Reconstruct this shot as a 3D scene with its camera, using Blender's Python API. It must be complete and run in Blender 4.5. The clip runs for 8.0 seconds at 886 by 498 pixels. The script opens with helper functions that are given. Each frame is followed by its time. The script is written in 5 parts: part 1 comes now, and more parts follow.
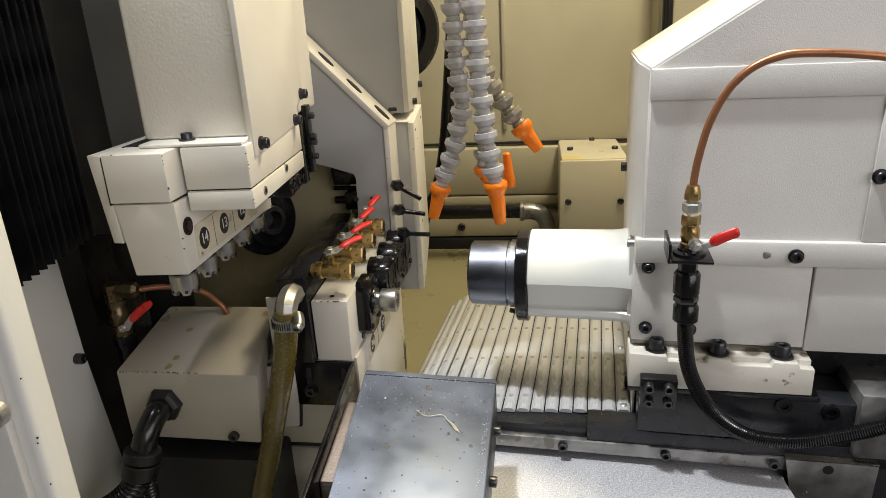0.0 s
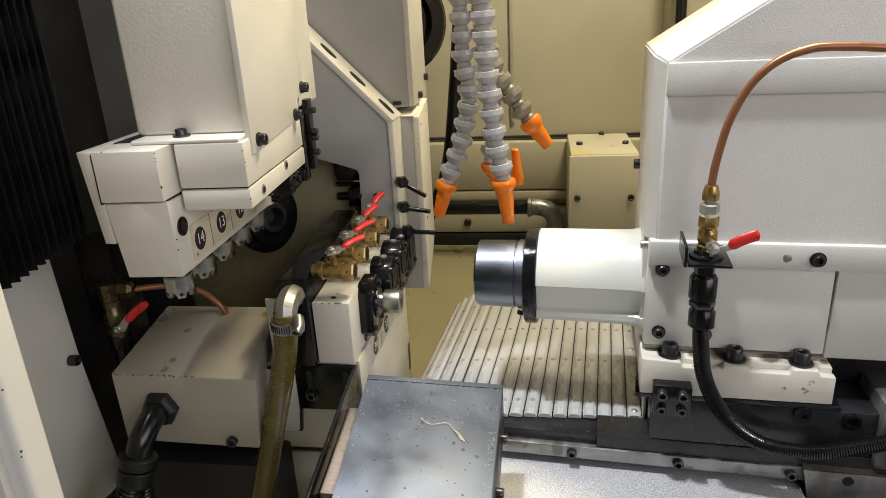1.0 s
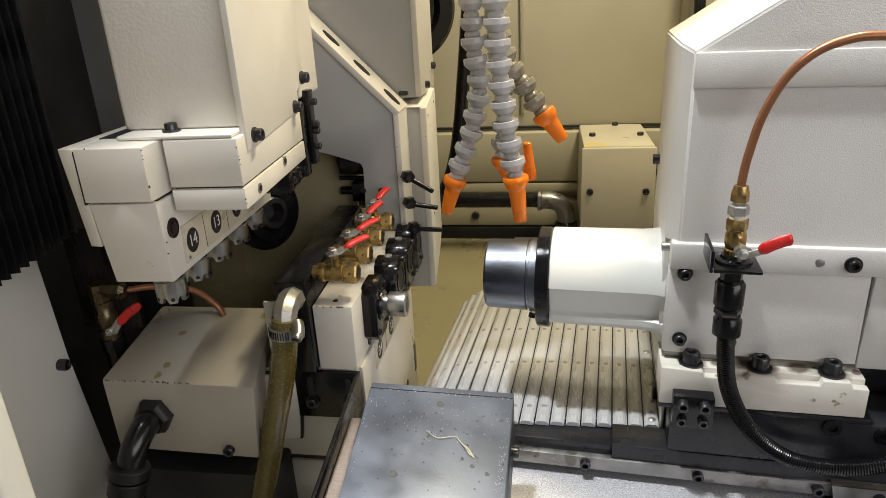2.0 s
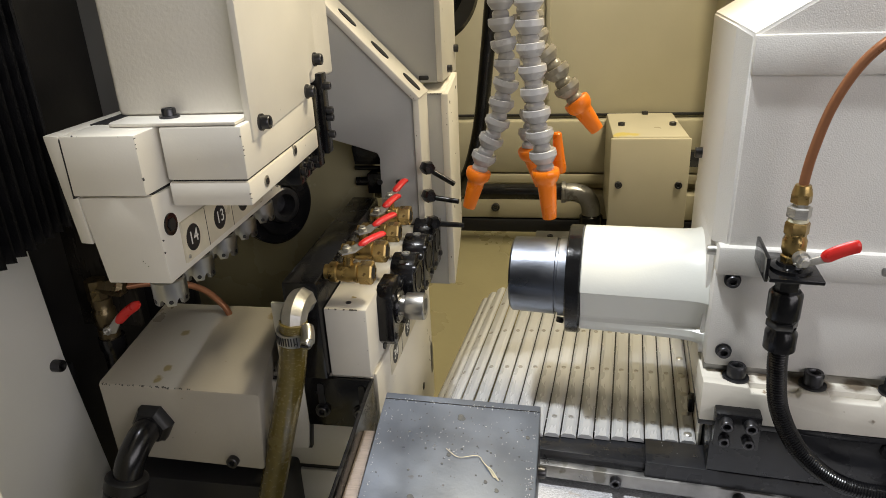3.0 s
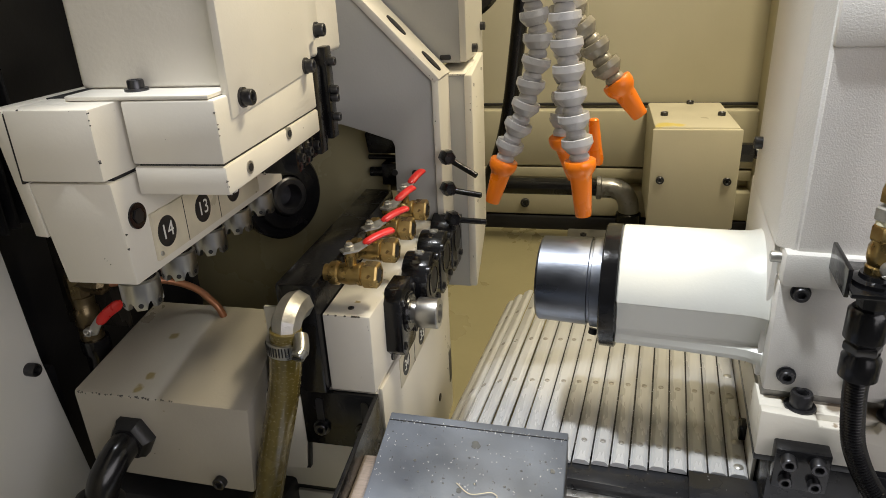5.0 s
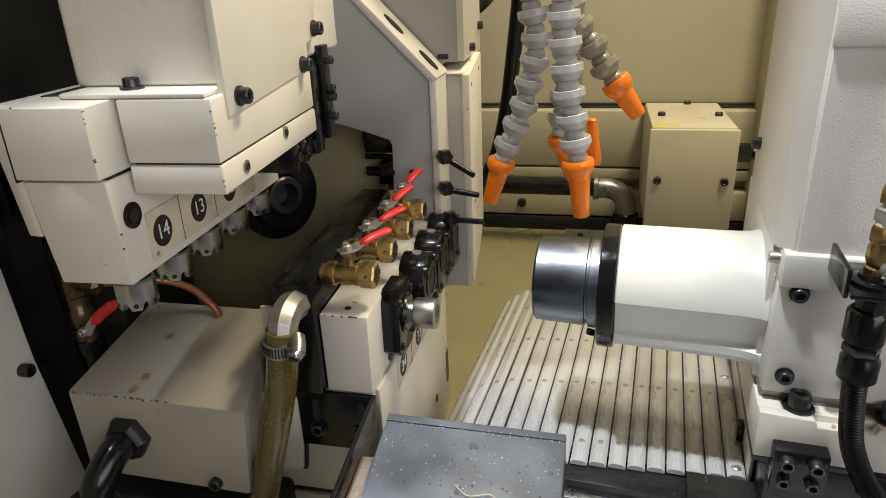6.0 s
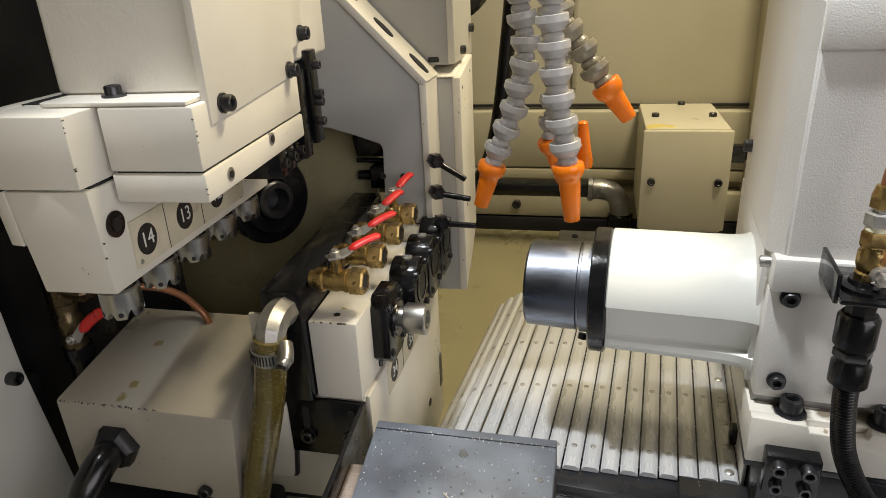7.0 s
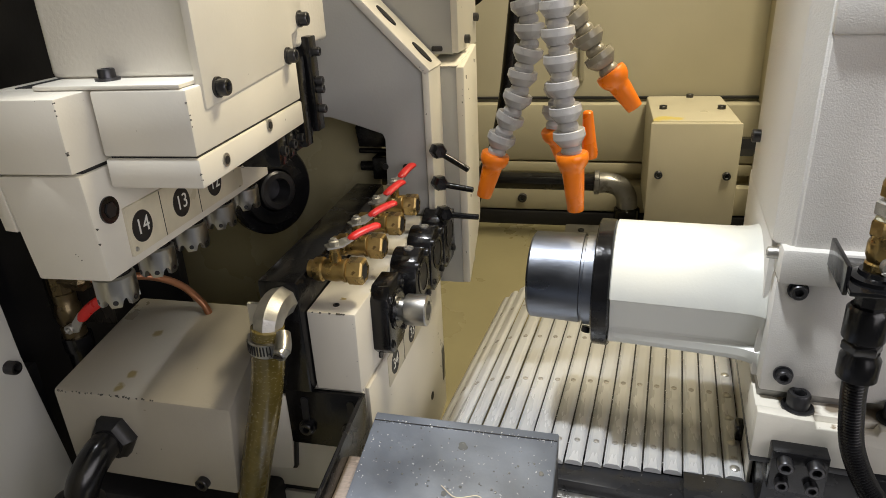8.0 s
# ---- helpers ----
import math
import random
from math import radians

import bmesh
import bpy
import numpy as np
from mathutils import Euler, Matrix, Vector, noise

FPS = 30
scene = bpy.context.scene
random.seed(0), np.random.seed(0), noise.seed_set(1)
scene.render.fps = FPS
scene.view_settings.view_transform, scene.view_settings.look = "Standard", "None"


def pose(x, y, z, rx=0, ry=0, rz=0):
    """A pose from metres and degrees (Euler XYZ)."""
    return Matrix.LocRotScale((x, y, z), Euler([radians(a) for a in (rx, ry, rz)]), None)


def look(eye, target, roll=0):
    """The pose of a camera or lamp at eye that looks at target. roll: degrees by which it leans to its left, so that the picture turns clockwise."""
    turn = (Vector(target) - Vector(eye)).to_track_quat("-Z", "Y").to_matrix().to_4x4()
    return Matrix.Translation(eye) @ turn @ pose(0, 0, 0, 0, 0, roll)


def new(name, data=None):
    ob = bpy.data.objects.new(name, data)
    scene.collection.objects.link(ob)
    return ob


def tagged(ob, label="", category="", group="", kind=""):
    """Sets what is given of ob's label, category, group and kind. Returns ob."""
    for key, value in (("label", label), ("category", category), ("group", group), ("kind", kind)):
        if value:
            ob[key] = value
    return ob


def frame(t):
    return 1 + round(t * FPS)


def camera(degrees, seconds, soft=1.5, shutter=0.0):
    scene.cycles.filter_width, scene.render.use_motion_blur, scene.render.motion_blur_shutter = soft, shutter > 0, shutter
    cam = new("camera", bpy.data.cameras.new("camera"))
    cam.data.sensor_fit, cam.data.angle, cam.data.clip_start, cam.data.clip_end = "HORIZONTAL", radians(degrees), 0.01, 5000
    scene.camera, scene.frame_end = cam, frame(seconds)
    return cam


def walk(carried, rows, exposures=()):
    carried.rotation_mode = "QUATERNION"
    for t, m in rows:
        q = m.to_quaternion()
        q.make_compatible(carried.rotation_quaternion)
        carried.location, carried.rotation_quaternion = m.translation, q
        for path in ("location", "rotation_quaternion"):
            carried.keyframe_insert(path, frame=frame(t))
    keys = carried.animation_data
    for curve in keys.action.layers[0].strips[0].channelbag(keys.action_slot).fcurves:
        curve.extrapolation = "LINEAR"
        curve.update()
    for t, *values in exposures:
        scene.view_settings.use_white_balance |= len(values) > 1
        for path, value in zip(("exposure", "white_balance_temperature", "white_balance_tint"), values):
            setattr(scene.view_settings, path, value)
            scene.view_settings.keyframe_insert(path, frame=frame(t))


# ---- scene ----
cam = camera(67.1, 8.0, soft=0.7)
PATH = [
    (0, (0.088, 0.079, 0.569), (-0.19, 1.948, -0.087), -3.2),
    (0.5, (0.087, 0.087, 0.569), (-0.195, 1.951, -0.097), -3.1),
    (1, (0.085, 0.1, 0.569), (-0.209, 1.958, -0.11), -3.1),
    (2.5, (0.073, 0.149, 0.569), (-0.251, 1.981, -0.166), -2.9),
    (3, (0.066, 0.17, 0.563), (-0.284, 1.99, -0.188), -2.7),
    (3.5, (0.063, 0.191, 0.559), (-0.322, 2.0, -0.201), -2.6),
    (4, (0.064, 0.208, 0.551), (-0.353, 2.01, -0.211), -2.7),
    (4.5, (0.065, 0.222, 0.545), (-0.379, 2.017, -0.216), -2.8),
    (6, (0.063, 0.228, 0.543), (-0.367, 2.027, -0.22), -2.5),
    (6.5, (0.063, 0.228, 0.545), (-0.361, 2.028, -0.217), -2.6),
    (7, (0.068, 0.233, 0.545), (-0.359, 2.031, -0.219), -2.8),
    (7.5, (0.07, 0.236, 0.54), (-0.368, 2.03, -0.229), -2.8),
    (8, (0.071, 0.238, 0.539), (-0.379, 2.027, -0.234), -2.8),
]
walk(cam, [(t, look(eye, target, roll)) for t, eye, target, roll in PATH])

# ---- light ----
world = bpy.data.worlds.new("workshop")
scene.world = world
world.use_nodes = True
world.node_tree.nodes["Background"].inputs[0].default_value = (0.9, 0.95, 1.0, 1)
world.node_tree.nodes["Background"].inputs[1].default_value = 0.055
scene.view_settings.exposure = 0.0


def area_lamp(name, eye, target, sx, sy, watts, colour):
    data = bpy.data.lights.new(name, "AREA")
    data.shape, data.size, data.size_y, data.energy, data.color = "RECTANGLE", sx, sy, watts, colour
    ob = new(name, data)
    ob.matrix_world = look(eye, target)
    return ob


area_lamp("machine_lamp", (0.30, 0.79, 1.20), (0.04, 0.68, 0.35), 0.38, 0.05, 9.6, (1.0, 0.87, 0.61))
# unseen overhead workshop lamp, placed from the spindle's shadow on the slats
area_lamp("door_lamp", (-0.26, 0.39, 2.0), (0.08, 0.63, 0.3), 0.12, 0.10, 36.0, (0.94, 0.97, 1.0))
# unseen broad fill, added for the light coming in from the front right
area_lamp("workshop_tube", (1.15, -0.60, 0.92), (0.0, 0.5, 0.38), 1.5, 0.9, 13.0, (1.0, 0.95, 0.97))

# ---- materials ----
def material(name, base, rough=0.5, metal=0.0, var=0.12, scale=40.0, bump=0.0, bscale=400.0, spots=None, spot_scale=60.0, spot_at=0.68, rvar=0.15, stretch=(1, 1, 1), per_object=0.0, coat=0.0, spec=0.5, stains=(), stain_colour=(0.2, 0.15, 0.04), stain_depth=0.8):
    m = bpy.data.materials.new(name)
    m.use_nodes = True
    nt = m.node_tree
    n, l = nt.nodes, nt.links
    b = n["Principled BSDF"]
    b.inputs["Metallic"].default_value = metal
    b.inputs["Coat Weight"].default_value = coat
    b.inputs["Specular IOR Level"].default_value = spec
    tc = n.new("ShaderNodeTexCoord")
    mp = n.new("ShaderNodeMapping")
    mp.inputs["Scale"].default_value = stretch
    l.new(tc.outputs["Object"], mp.inputs["Vector"])
    big = n.new("ShaderNodeTexNoise")
    big.inputs["Scale"].default_value, big.inputs["Detail"].default_value = scale, 6
    l.new(mp.outputs[0], big.inputs["Vector"])
    fine = n.new("ShaderNodeTexNoise")
    fine.inputs["Scale"].default_value, fine.inputs["Detail"].default_value = bscale, 3
    l.new(mp.outputs[0], fine.inputs["Vector"])
    ramp = n.new("ShaderNodeMapRange")
    ramp.inputs["From Min"].default_value, ramp.inputs["From Max"].default_value = 0.3, 0.7
    ramp.inputs["To Min"].default_value, ramp.inputs["To Max"].default_value = 1 - var, 1 + var
    l.new(big.outputs["Fac"], ramp.inputs["Value"])
    mul = n.new("ShaderNodeMix")
    mul.data_type, mul.blend_type = "RGBA", "MULTIPLY"
    mul.inputs["Factor"].default_value = 1.0
    mul.inputs["A"].default_value = (*base, 1)
    l.new(ramp.outputs[0], mul.inputs["B"])
    out = mul.outputs["Result"]
    if per_object:
        info = n.new("ShaderNodeObjectInfo")
        r2 = n.new("ShaderNodeMapRange")
        r2.inputs["To Min"].default_value, r2.inputs["To Max"].default_value = 1 - per_object, 1 + per_object
        l.new(info.outputs["Random"], r2.inputs["Value"])
        m2 = n.new("ShaderNodeMix")
        m2.data_type, m2.blend_type = "RGBA", "MULTIPLY"
        m2.inputs["Factor"].default_value = 1.0
        l.new(out, m2.inputs["A"])
        l.new(r2.outputs[0], m2.inputs["B"])
        out = m2.outputs["Result"]
    if spots:
        sp = n.new("ShaderNodeTexNoise")
        sp.inputs["Scale"].default_value, sp.inputs["Detail"].default_value = spot_scale, 4
        l.new(mp.outputs[0], sp.inputs["Vector"])
        cut = n.new("ShaderNodeMapRange")
        cut.inputs["From Min"].default_value, cut.inputs["From Max"].default_value = spot_at, spot_at + 0.04
        l.new(sp.outputs["Fac"], cut.inputs["Value"])
        mx = n.new("ShaderNodeMix")
        mx.data_type = "RGBA"
        l.new(cut.outputs[0], mx.inputs["Factor"])
        l.new(out, mx.inputs["A"])
        mx.inputs["B"].default_value = (*spots, 1)
        out = mx.outputs["Result"]
    if stains:
        warp = n.new("ShaderNodeTexNoise")
        warp.inputs["Scale"].default_value, warp.inputs["Detail"].default_value = 160.0, 3
        l.new(tc.outputs["Object"], warp.inputs["Vector"])
        shift = n.new("ShaderNodeVectorMath")
        shift.operation = "MULTIPLY_ADD"
        shift.inputs[1].default_value = (0.007, 0.007, 0.0)
        l.new(warp.outputs["Color"], shift.inputs[0])
        l.new(tc.outputs["Object"], shift.inputs[2])
        total = None
        for sx, sy, sz, sr in stains:
            far = n.new("ShaderNodeVectorMath")
            far.operation = "DISTANCE"
            l.new(shift.outputs[0], far.inputs[0])
            far.inputs[1].default_value = (sx + 0.0035, sy + 0.0035, sz)
            edge = n.new("ShaderNodeMapRange")
            edge.inputs["From Min"].default_value, edge.inputs["From Max"].default_value = sr * 0.65, sr * 1.15
            edge.inputs["To Min"].default_value, edge.inputs["To Max"].default_value = stain_depth, 0.0
            l.new(far.outputs["Value"], edge.inputs["Value"])
            if total is None:
                total = edge.outputs[0]
            else:
                top = n.new("ShaderNodeMath")
                top.operation = "MAXIMUM"
                l.new(total, top.inputs[0])
                l.new(edge.outputs[0], top.inputs[1])
                total = top.outputs[0]
        soak = n.new("ShaderNodeMix")
        soak.data_type = "RGBA"
        l.new(total, soak.inputs["Factor"])
        l.new(out, soak.inputs["A"])
        soak.inputs["B"].default_value = (*stain_colour, 1)
        out = soak.outputs["Result"]
    l.new(out, b.inputs["Base Color"])
    rr = n.new("ShaderNodeMapRange")
    rr.inputs["From Min"].default_value, rr.inputs["From Max"].default_value = 0.3, 0.7
    rr.inputs["To Min"].default_value, rr.inputs["To Max"].default_value = max(0.03, rough - rvar), min(1, rough + rvar)
    l.new(big.outputs["Fac"], rr.inputs["Value"])
    l.new(rr.outputs[0], b.inputs["Roughness"])
    if bump:
        bp = n.new("ShaderNodeBump")
        bp.inputs["Strength"].default_value, bp.inputs["Distance"].default_value = bump, 0.001
        l.new(fine.outputs["Fac"], bp.inputs["Height"])
        l.new(bp.outputs[0], b.inputs["Normal"])
    return m


CREAM = material("cream_enamel", (0.69, 0.66, 0.585), 0.42, 0, 0.05, 18, 0.06, 650, (0.22, 0.19, 0.15), 190, 0.735)
CASTING = material("textured_cream_enamel", (0.68, 0.65, 0.58), 0.42, 0, 0.07, 16, 0.24, 480, (0.30, 0.26, 0.20), 150, 0.745)
GREY_PAINT = material("grey_white_textured_enamel", (0.66, 0.645, 0.61), 0.42, 0, 0.04, 14, 0.30, 1200, rvar=0.08)
PALE = material("pale_enamel", (0.76, 0.76, 0.72), 0.36, 0, 0.03, 14, 0.07, 700, rvar=0.08)
SPINDLE_WHITE = material("greenish_white_enamel", (0.64, 0.65, 0.61), 0.33, 0, 0.03, 14, 0.06, 600, rvar=0.06)
COLUMN_GREY = material("column_grey_paint", (0.40, 0.40, 0.385), 0.5, 0, 0.05, 20, 0.1, 500, (0.14, 0.13, 0.12), 120, 0.8)
# even base, set darker than the other cream enamel
JB_DARK = material("stained_dark_box_enamel", (0.34, 0.315, 0.265), 0.42, 0, 0.06, 14, 0.10, 600, (0.25, 0.22, 0.17), 190, 0.735, stains=((-0.023, 0.014, 0.073, 0.0038), (-0.017, -0.024, 0.0662, 0.0034), (-0.0185, -0.036, 0.0642, 0.0036), (0.037, 0.04, 0.0768, 0.005)), stain_colour=(0.17, 0.125, 0.02))
FOOT_CREAM = material("oily_cream_enamel", (0.63, 0.60, 0.525), 0.38, 0, 0.09, 26, 0.10, 600, (0.27, 0.21, 0.14), 85, 0.66, stains=((-0.024, -0.028, 0.029, 0.006), (-0.004, -0.030, 0.029, 0.008), (0.006, -0.034, 0.029, 0.010), (0.030, -0.032, 0.029, 0.008), (0.052, -0.038, 0.029, 0.010), (-0.042, -0.030, 0.029, 0.0095), (0.068, -0.036, 0.029, 0.004), (0.036, -0.048, 0.014, 0.0022)), stain_colour=(0.10, 0.065, 0.03), stain_depth=0.85)
BLOCK_CREAM = material("worn_block_enamel", (0.69, 0.66, 0.585), 0.42, 0, 0.05, 18, 0.05, 600, (0.22, 0.19, 0.15), 170, 0.72, stains=((0.028, -0.051, 0.057, 0.0035), (0.030, -0.012, 0.057, 0.003), (0.012, -0.066, 0.057, 0.0018)), stain_colour=(0.32, 0.24, 0.02), stain_depth=0.85)
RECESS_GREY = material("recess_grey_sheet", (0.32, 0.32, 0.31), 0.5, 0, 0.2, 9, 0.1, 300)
OILY_SHEET = material("dark_oily_sheet", (0.07, 0.062, 0.05), 0.28, 0.6, 0.35, 45, 0.1, 300, (0.03, 0.027, 0.022), 30, 0.55, stretch=(1, 1, 0.3))
BOX_CREAM = material("yellowed_box_paint", (0.56, 0.52, 0.40), 0.42, 0, 0.06, 12, 0.08, 500, stains=((-0.030, 0.012, 0.114, 0.010), (-0.018, 0.010, 0.114, 0.007), (-0.038, 0.006, 0.114, 0.006)), stain_colour=(0.60, 0.47, 0.05), stain_depth=0.75)
WALL = material("wall_cream_paint", (0.46, 0.425, 0.31), 0.5, 0, 0.06, 9, 0.08, 300)
OLIVE = material("oily_cream_floor", (0.30, 0.268, 0.155), 0.3, 0, 0.12, 8, 0.1, 200)
# near-black tone that carries the shade of recesses and gaps
DARK = material("shade_black_sheet", (0.013, 0.013, 0.015), 0.45, 0, 0.15, 20, 0.1, 300)
BLACK = material("black_oxide_steel", (0.008, 0.008, 0.009), 0.18, 0.2, 0.2, 60, 0.1, 600)
BLACK_PLASTIC = material("black_plastic", (0.006, 0.006, 0.007), 0.23, 0, 0.2, 60, 0.04, 600, spec=0.5, rvar=0.05)
MATT_BLACK = material("matt_black_plastic", (0.007, 0.007, 0.008), 0.38, 0, 0.2, 60, 0.08, 600, spec=0.4, rvar=0.06)
RUBBER = material("black_bellows_cloth", (0.004, 0.004, 0.005), 0.42, 0, 0.2, 60, 0.25, 900, spec=0.25)
SCREW = material("oiled_black_screw", (0.075, 0.075, 0.08), 0.36, 0.9, 0.2, 90, 0.05, 500, rvar=0.08)
# BRASS darkened, the shade at the left valve sits in this colour
SHADED_BRASS = material("shaded_brass", (0.13, 0.10, 0.055), 0.34, 0.85, 0.25, 90, 0.15, 400, (0.06, 0.045, 0.03), 90, 0.6)
CHROME = material("bright_steel", (0.46, 0.455, 0.44), 0.31, 1.0, 0.06, 60, 0.04, 700, rvar=0.05)
NOSE = material("blued_spindle_steel", (0.19, 0.205, 0.24), 0.38, 1.0, 0.25, 40, 0.08, 500, (0.33, 0.33, 0.34), 38, 0.66, stretch=(0.4, 1, 1))
ALU = material("grey_anodised_slat", (0.51, 0.515, 0.52), 0.32, 0.15, 0.07, 30, 0.1, 500, stretch=(1, 0.15, 1), per_object=0.04)
RIVET = material("dull_rivet", (0.36, 0.345, 0.32), 0.4, 0.5, 0.2, 200, 0.05, 300)
ZINC = material("zinc_plated_casting", (0.46, 0.45, 0.42), 0.44, 0.9, 0.16, 160, 0.2, 900, rvar=0.1)
GALV = material("galvanised_sheet", (0.27, 0.265, 0.255), 0.4, 0.8, 0.25, 60, 0.1, 400, (0.16, 0.15, 0.13), 40, 0.62)
BRASS = material("brass", (0.40, 0.28, 0.11), 0.32, 0.95, 0.22, 120, 0.15, 500, (0.16, 0.10, 0.04), 110, 0.66)
COPPER = material("copper_tube", (0.34, 0.15, 0.075), 0.32, 0.55, 0.10, 60, 0.03, 300, rvar=0.06)
RED = material("red_vinyl_grip", (0.55, 0.022, 0.018), 0.35, 0, 0.12, 80, 0.05, 300)
ORANGE = material("orange_plastic", (0.90, 0.21, 0.006), 0.32, 0, 0.05, 60, 0.05, 300)
GREY_PLASTIC = material("light_grey_plastic", (0.41, 0.40, 0.395), 0.28, 0, 0.06, 60, 0.05, 300)
# GREY_PLASTIC darkened both for yellow grime and for the shade on this hose
SHADED_YELLOWED_PLASTIC = material("yellowed_shaded_grey_plastic", (0.25, 0.225, 0.17), 0.28, 0, 0.15, 60, 0.05, 300)
HOSE = material("olive_reinforced_hose", (0.115, 0.088, 0.022), 0.22, 0, 0.2, 60, 0.1, 300, coat=0.4)
THREAD = material("hose_braid_thread", (0.30, 0.26, 0.13), 0.4, 0, 0.1, 60)
PLATE = material("blued_steel_plate", (0.165, 0.19, 0.245), 0.42, 0.7, 0.10, 25, 0.08, 500, (0.12, 0.125, 0.14), 75, 0.71)
PLATE_SIDE = material("black_steel_edge", (0.03, 0.03, 0.033), 0.4, 0.6, 0.2, 60)
PAN = material("brushed_oily_pan", (0.62, 0.62, 0.64), 0.46, 0.5, 0.30, 900, 0.7, 1700, (0.50, 0.42, 0.34), 38, 0.74, stretch=(0.6, 1, 1))
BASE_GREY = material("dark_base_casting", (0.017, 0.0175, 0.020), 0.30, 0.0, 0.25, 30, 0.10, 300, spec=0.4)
LABEL = material("old_label_plate", (0.60, 0.55, 0.42), 0.4, 0, 0.12, 60)
INK = material("label_ink", (0.012, 0.012, 0.014), 0.45, 0, 0.05, 60)
FELT = material("worn_copper_brown_strip", (0.27, 0.225, 0.20), 0.45, 0.5, 0.25, 160, 0.5, 400, stretch=(0.6, 8, 1))
FLECK = material("bright_metal_fleck", (0.72, 0.73, 0.75), 0.35, 0.3, 0.1, 300)
STRAW = material("pale_chip_swarf", (0.55, 0.50, 0.36), 0.5, 0, 0.1, 200)
PTFE = material("white_thread_tape", (0.72, 0.69, 0.50), 0.6, 0, 0.08, 200)
CHIP = material("chipped_paint_primer", (0.05, 0.045, 0.04), 0.6, 0, 0.2, 300)
WORKSHOP = material("workshop_grey", (0.45, 0.45, 0.45), 0.7, 0, 0.05, 3)
DROP = material("oil_drop", (0.10, 0.105, 0.11), 0.06, 0.2, 0.05, 100, rvar=0.02)

# ---- building helpers ----
WORLD = Matrix.Identity(4)
RIGHT = Matrix.Translation((0.165, 0.588, 0)) @ Matrix.Rotation(radians(-5), 4, "Z")   # headstock's own axes
F = [WORLD]


def thing(name, at, label, category, group="", kind=""):
    ob = new(name)
    ob.empty_display_size = 0.02
    ob.location = F[0] @ Vector(at)
    return tagged(ob, label, category, group, kind)


def origin(ob):
    return ob.matrix_basis.translation + (origin(ob.parent) if ob.parent else Vector())


def finish(me, mat, smooth):
    me.materials.append(mat)
    if smooth:
        me.polygons.foreach_set("use_smooth", [True] * len(me.polygons))
        me.set_sharp_from_angle(angle=radians(smooth))


def part(name, bm, mat, parent=None, label="", smooth=38):
    me = bpy.data.meshes.new(name)
    bm.transform(Matrix.Translation(-(origin(parent) if parent else Vector())) @ F[0])
    bmesh.ops.recalc_face_normals(bm, faces=bm.faces)
    bm.to_mesh(me)
    bm.free()
    finish(me, mat, smooth)
    ob = new(name, me)
    ob.parent = parent
    return tagged(ob, label)


def box(x0, x1, y0, y1, z0, z1, bevel=0.0012, seg=2):
    bm = bmesh.new()
    bmesh.ops.create_cube(bm, size=1)
    for v in bm.verts:
        v.co = Vector((x0 + (v.co.x + 0.5) * (x1 - x0), y0 + (v.co.y + 0.5) * (y1 - y0), z0 + (v.co.z + 0.5) * (z1 - z0)))
    if bevel:
        bmesh.ops.bevel(bm, geom=bm.edges[:], offset=bevel, segments=seg, affect="EDGES", profile=0.5)
    return bm


def hexa(low, high, bevel=0.001):
    """A block with eight free corners: two rings of four."""
    bm = bmesh.new()
    a = [bm.verts.new(p) for p in low]
    b = [bm.verts.new(p) for p in high]
    bm.faces.new(a), bm.faces.new(b)
    for i in range(4):
        bm.faces.new((a[i], a[(i + 1) % 4], b[(i + 1) % 4], b[i]))
    bmesh.ops.recalc_face_normals(bm, faces=bm.faces)
    if bevel:
        bmesh.ops.bevel(bm, geom=bm.edges[:], offset=bevel, segments=2, affect="EDGES", profile=0.5)
    return bm


def prism(points, axis, a, b, bevel=0.001):
    """A polygon in the two other axes, drawn out along one from a to b."""
    put = {"x": lambda p, h: (h, p[0], p[1]), "y": lambda p, h: (p[0], h, p[1]), "z": lambda p, h: (p[0], p[1], h)}[axis]
    bm = bmesh.new()
    lo = [bm.verts.new(put(p, a)) for p in points]
    hi = [bm.verts.new(put(p, b)) for p in points]
    bm.faces.new(lo), bm.faces.new(hi)
    for i in range(len(points)):
        bm.faces.new((lo[i], lo[(i + 1) % len(points)], hi[(i + 1) % len(points)], hi[i]))
    bmesh.ops.recalc_face_normals(bm, faces=bm.faces)
    if bevel:
        bmesh.ops.bevel(bm, geom=bm.edges[:], offset=bevel, segments=2, affect="EDGES", profile=0.5)
    return bm


def lathe(at, way, prof, seg=32, gear=None):
    """A turned form: prof is (height, radius) along way from at."""
    q = Vector(way).to_track_quat("Z", "Y").to_matrix()
    bm = bmesh.new()
    rings = []
    for h, r in prof:
        ring = []
        for i in range(seg):
            a = 2 * math.pi * i / seg
            rr = r * (gear(i, seg) if gear else 1)
            ring.append(bm.verts.new(Vector(at) + q @ Vector((rr * math.cos(a), rr * math.sin(a), h))))
        rings.append(ring)
    for r0, r1 in zip(rings, rings[1:]):
        for i in range(seg):
            bm.faces.new((r0[i], r0[(i + 1) % seg], r1[(i + 1) % seg], r1[i]))
    bm.faces.new(rings[0]), bm.faces.new(rings[-1])
    return bm


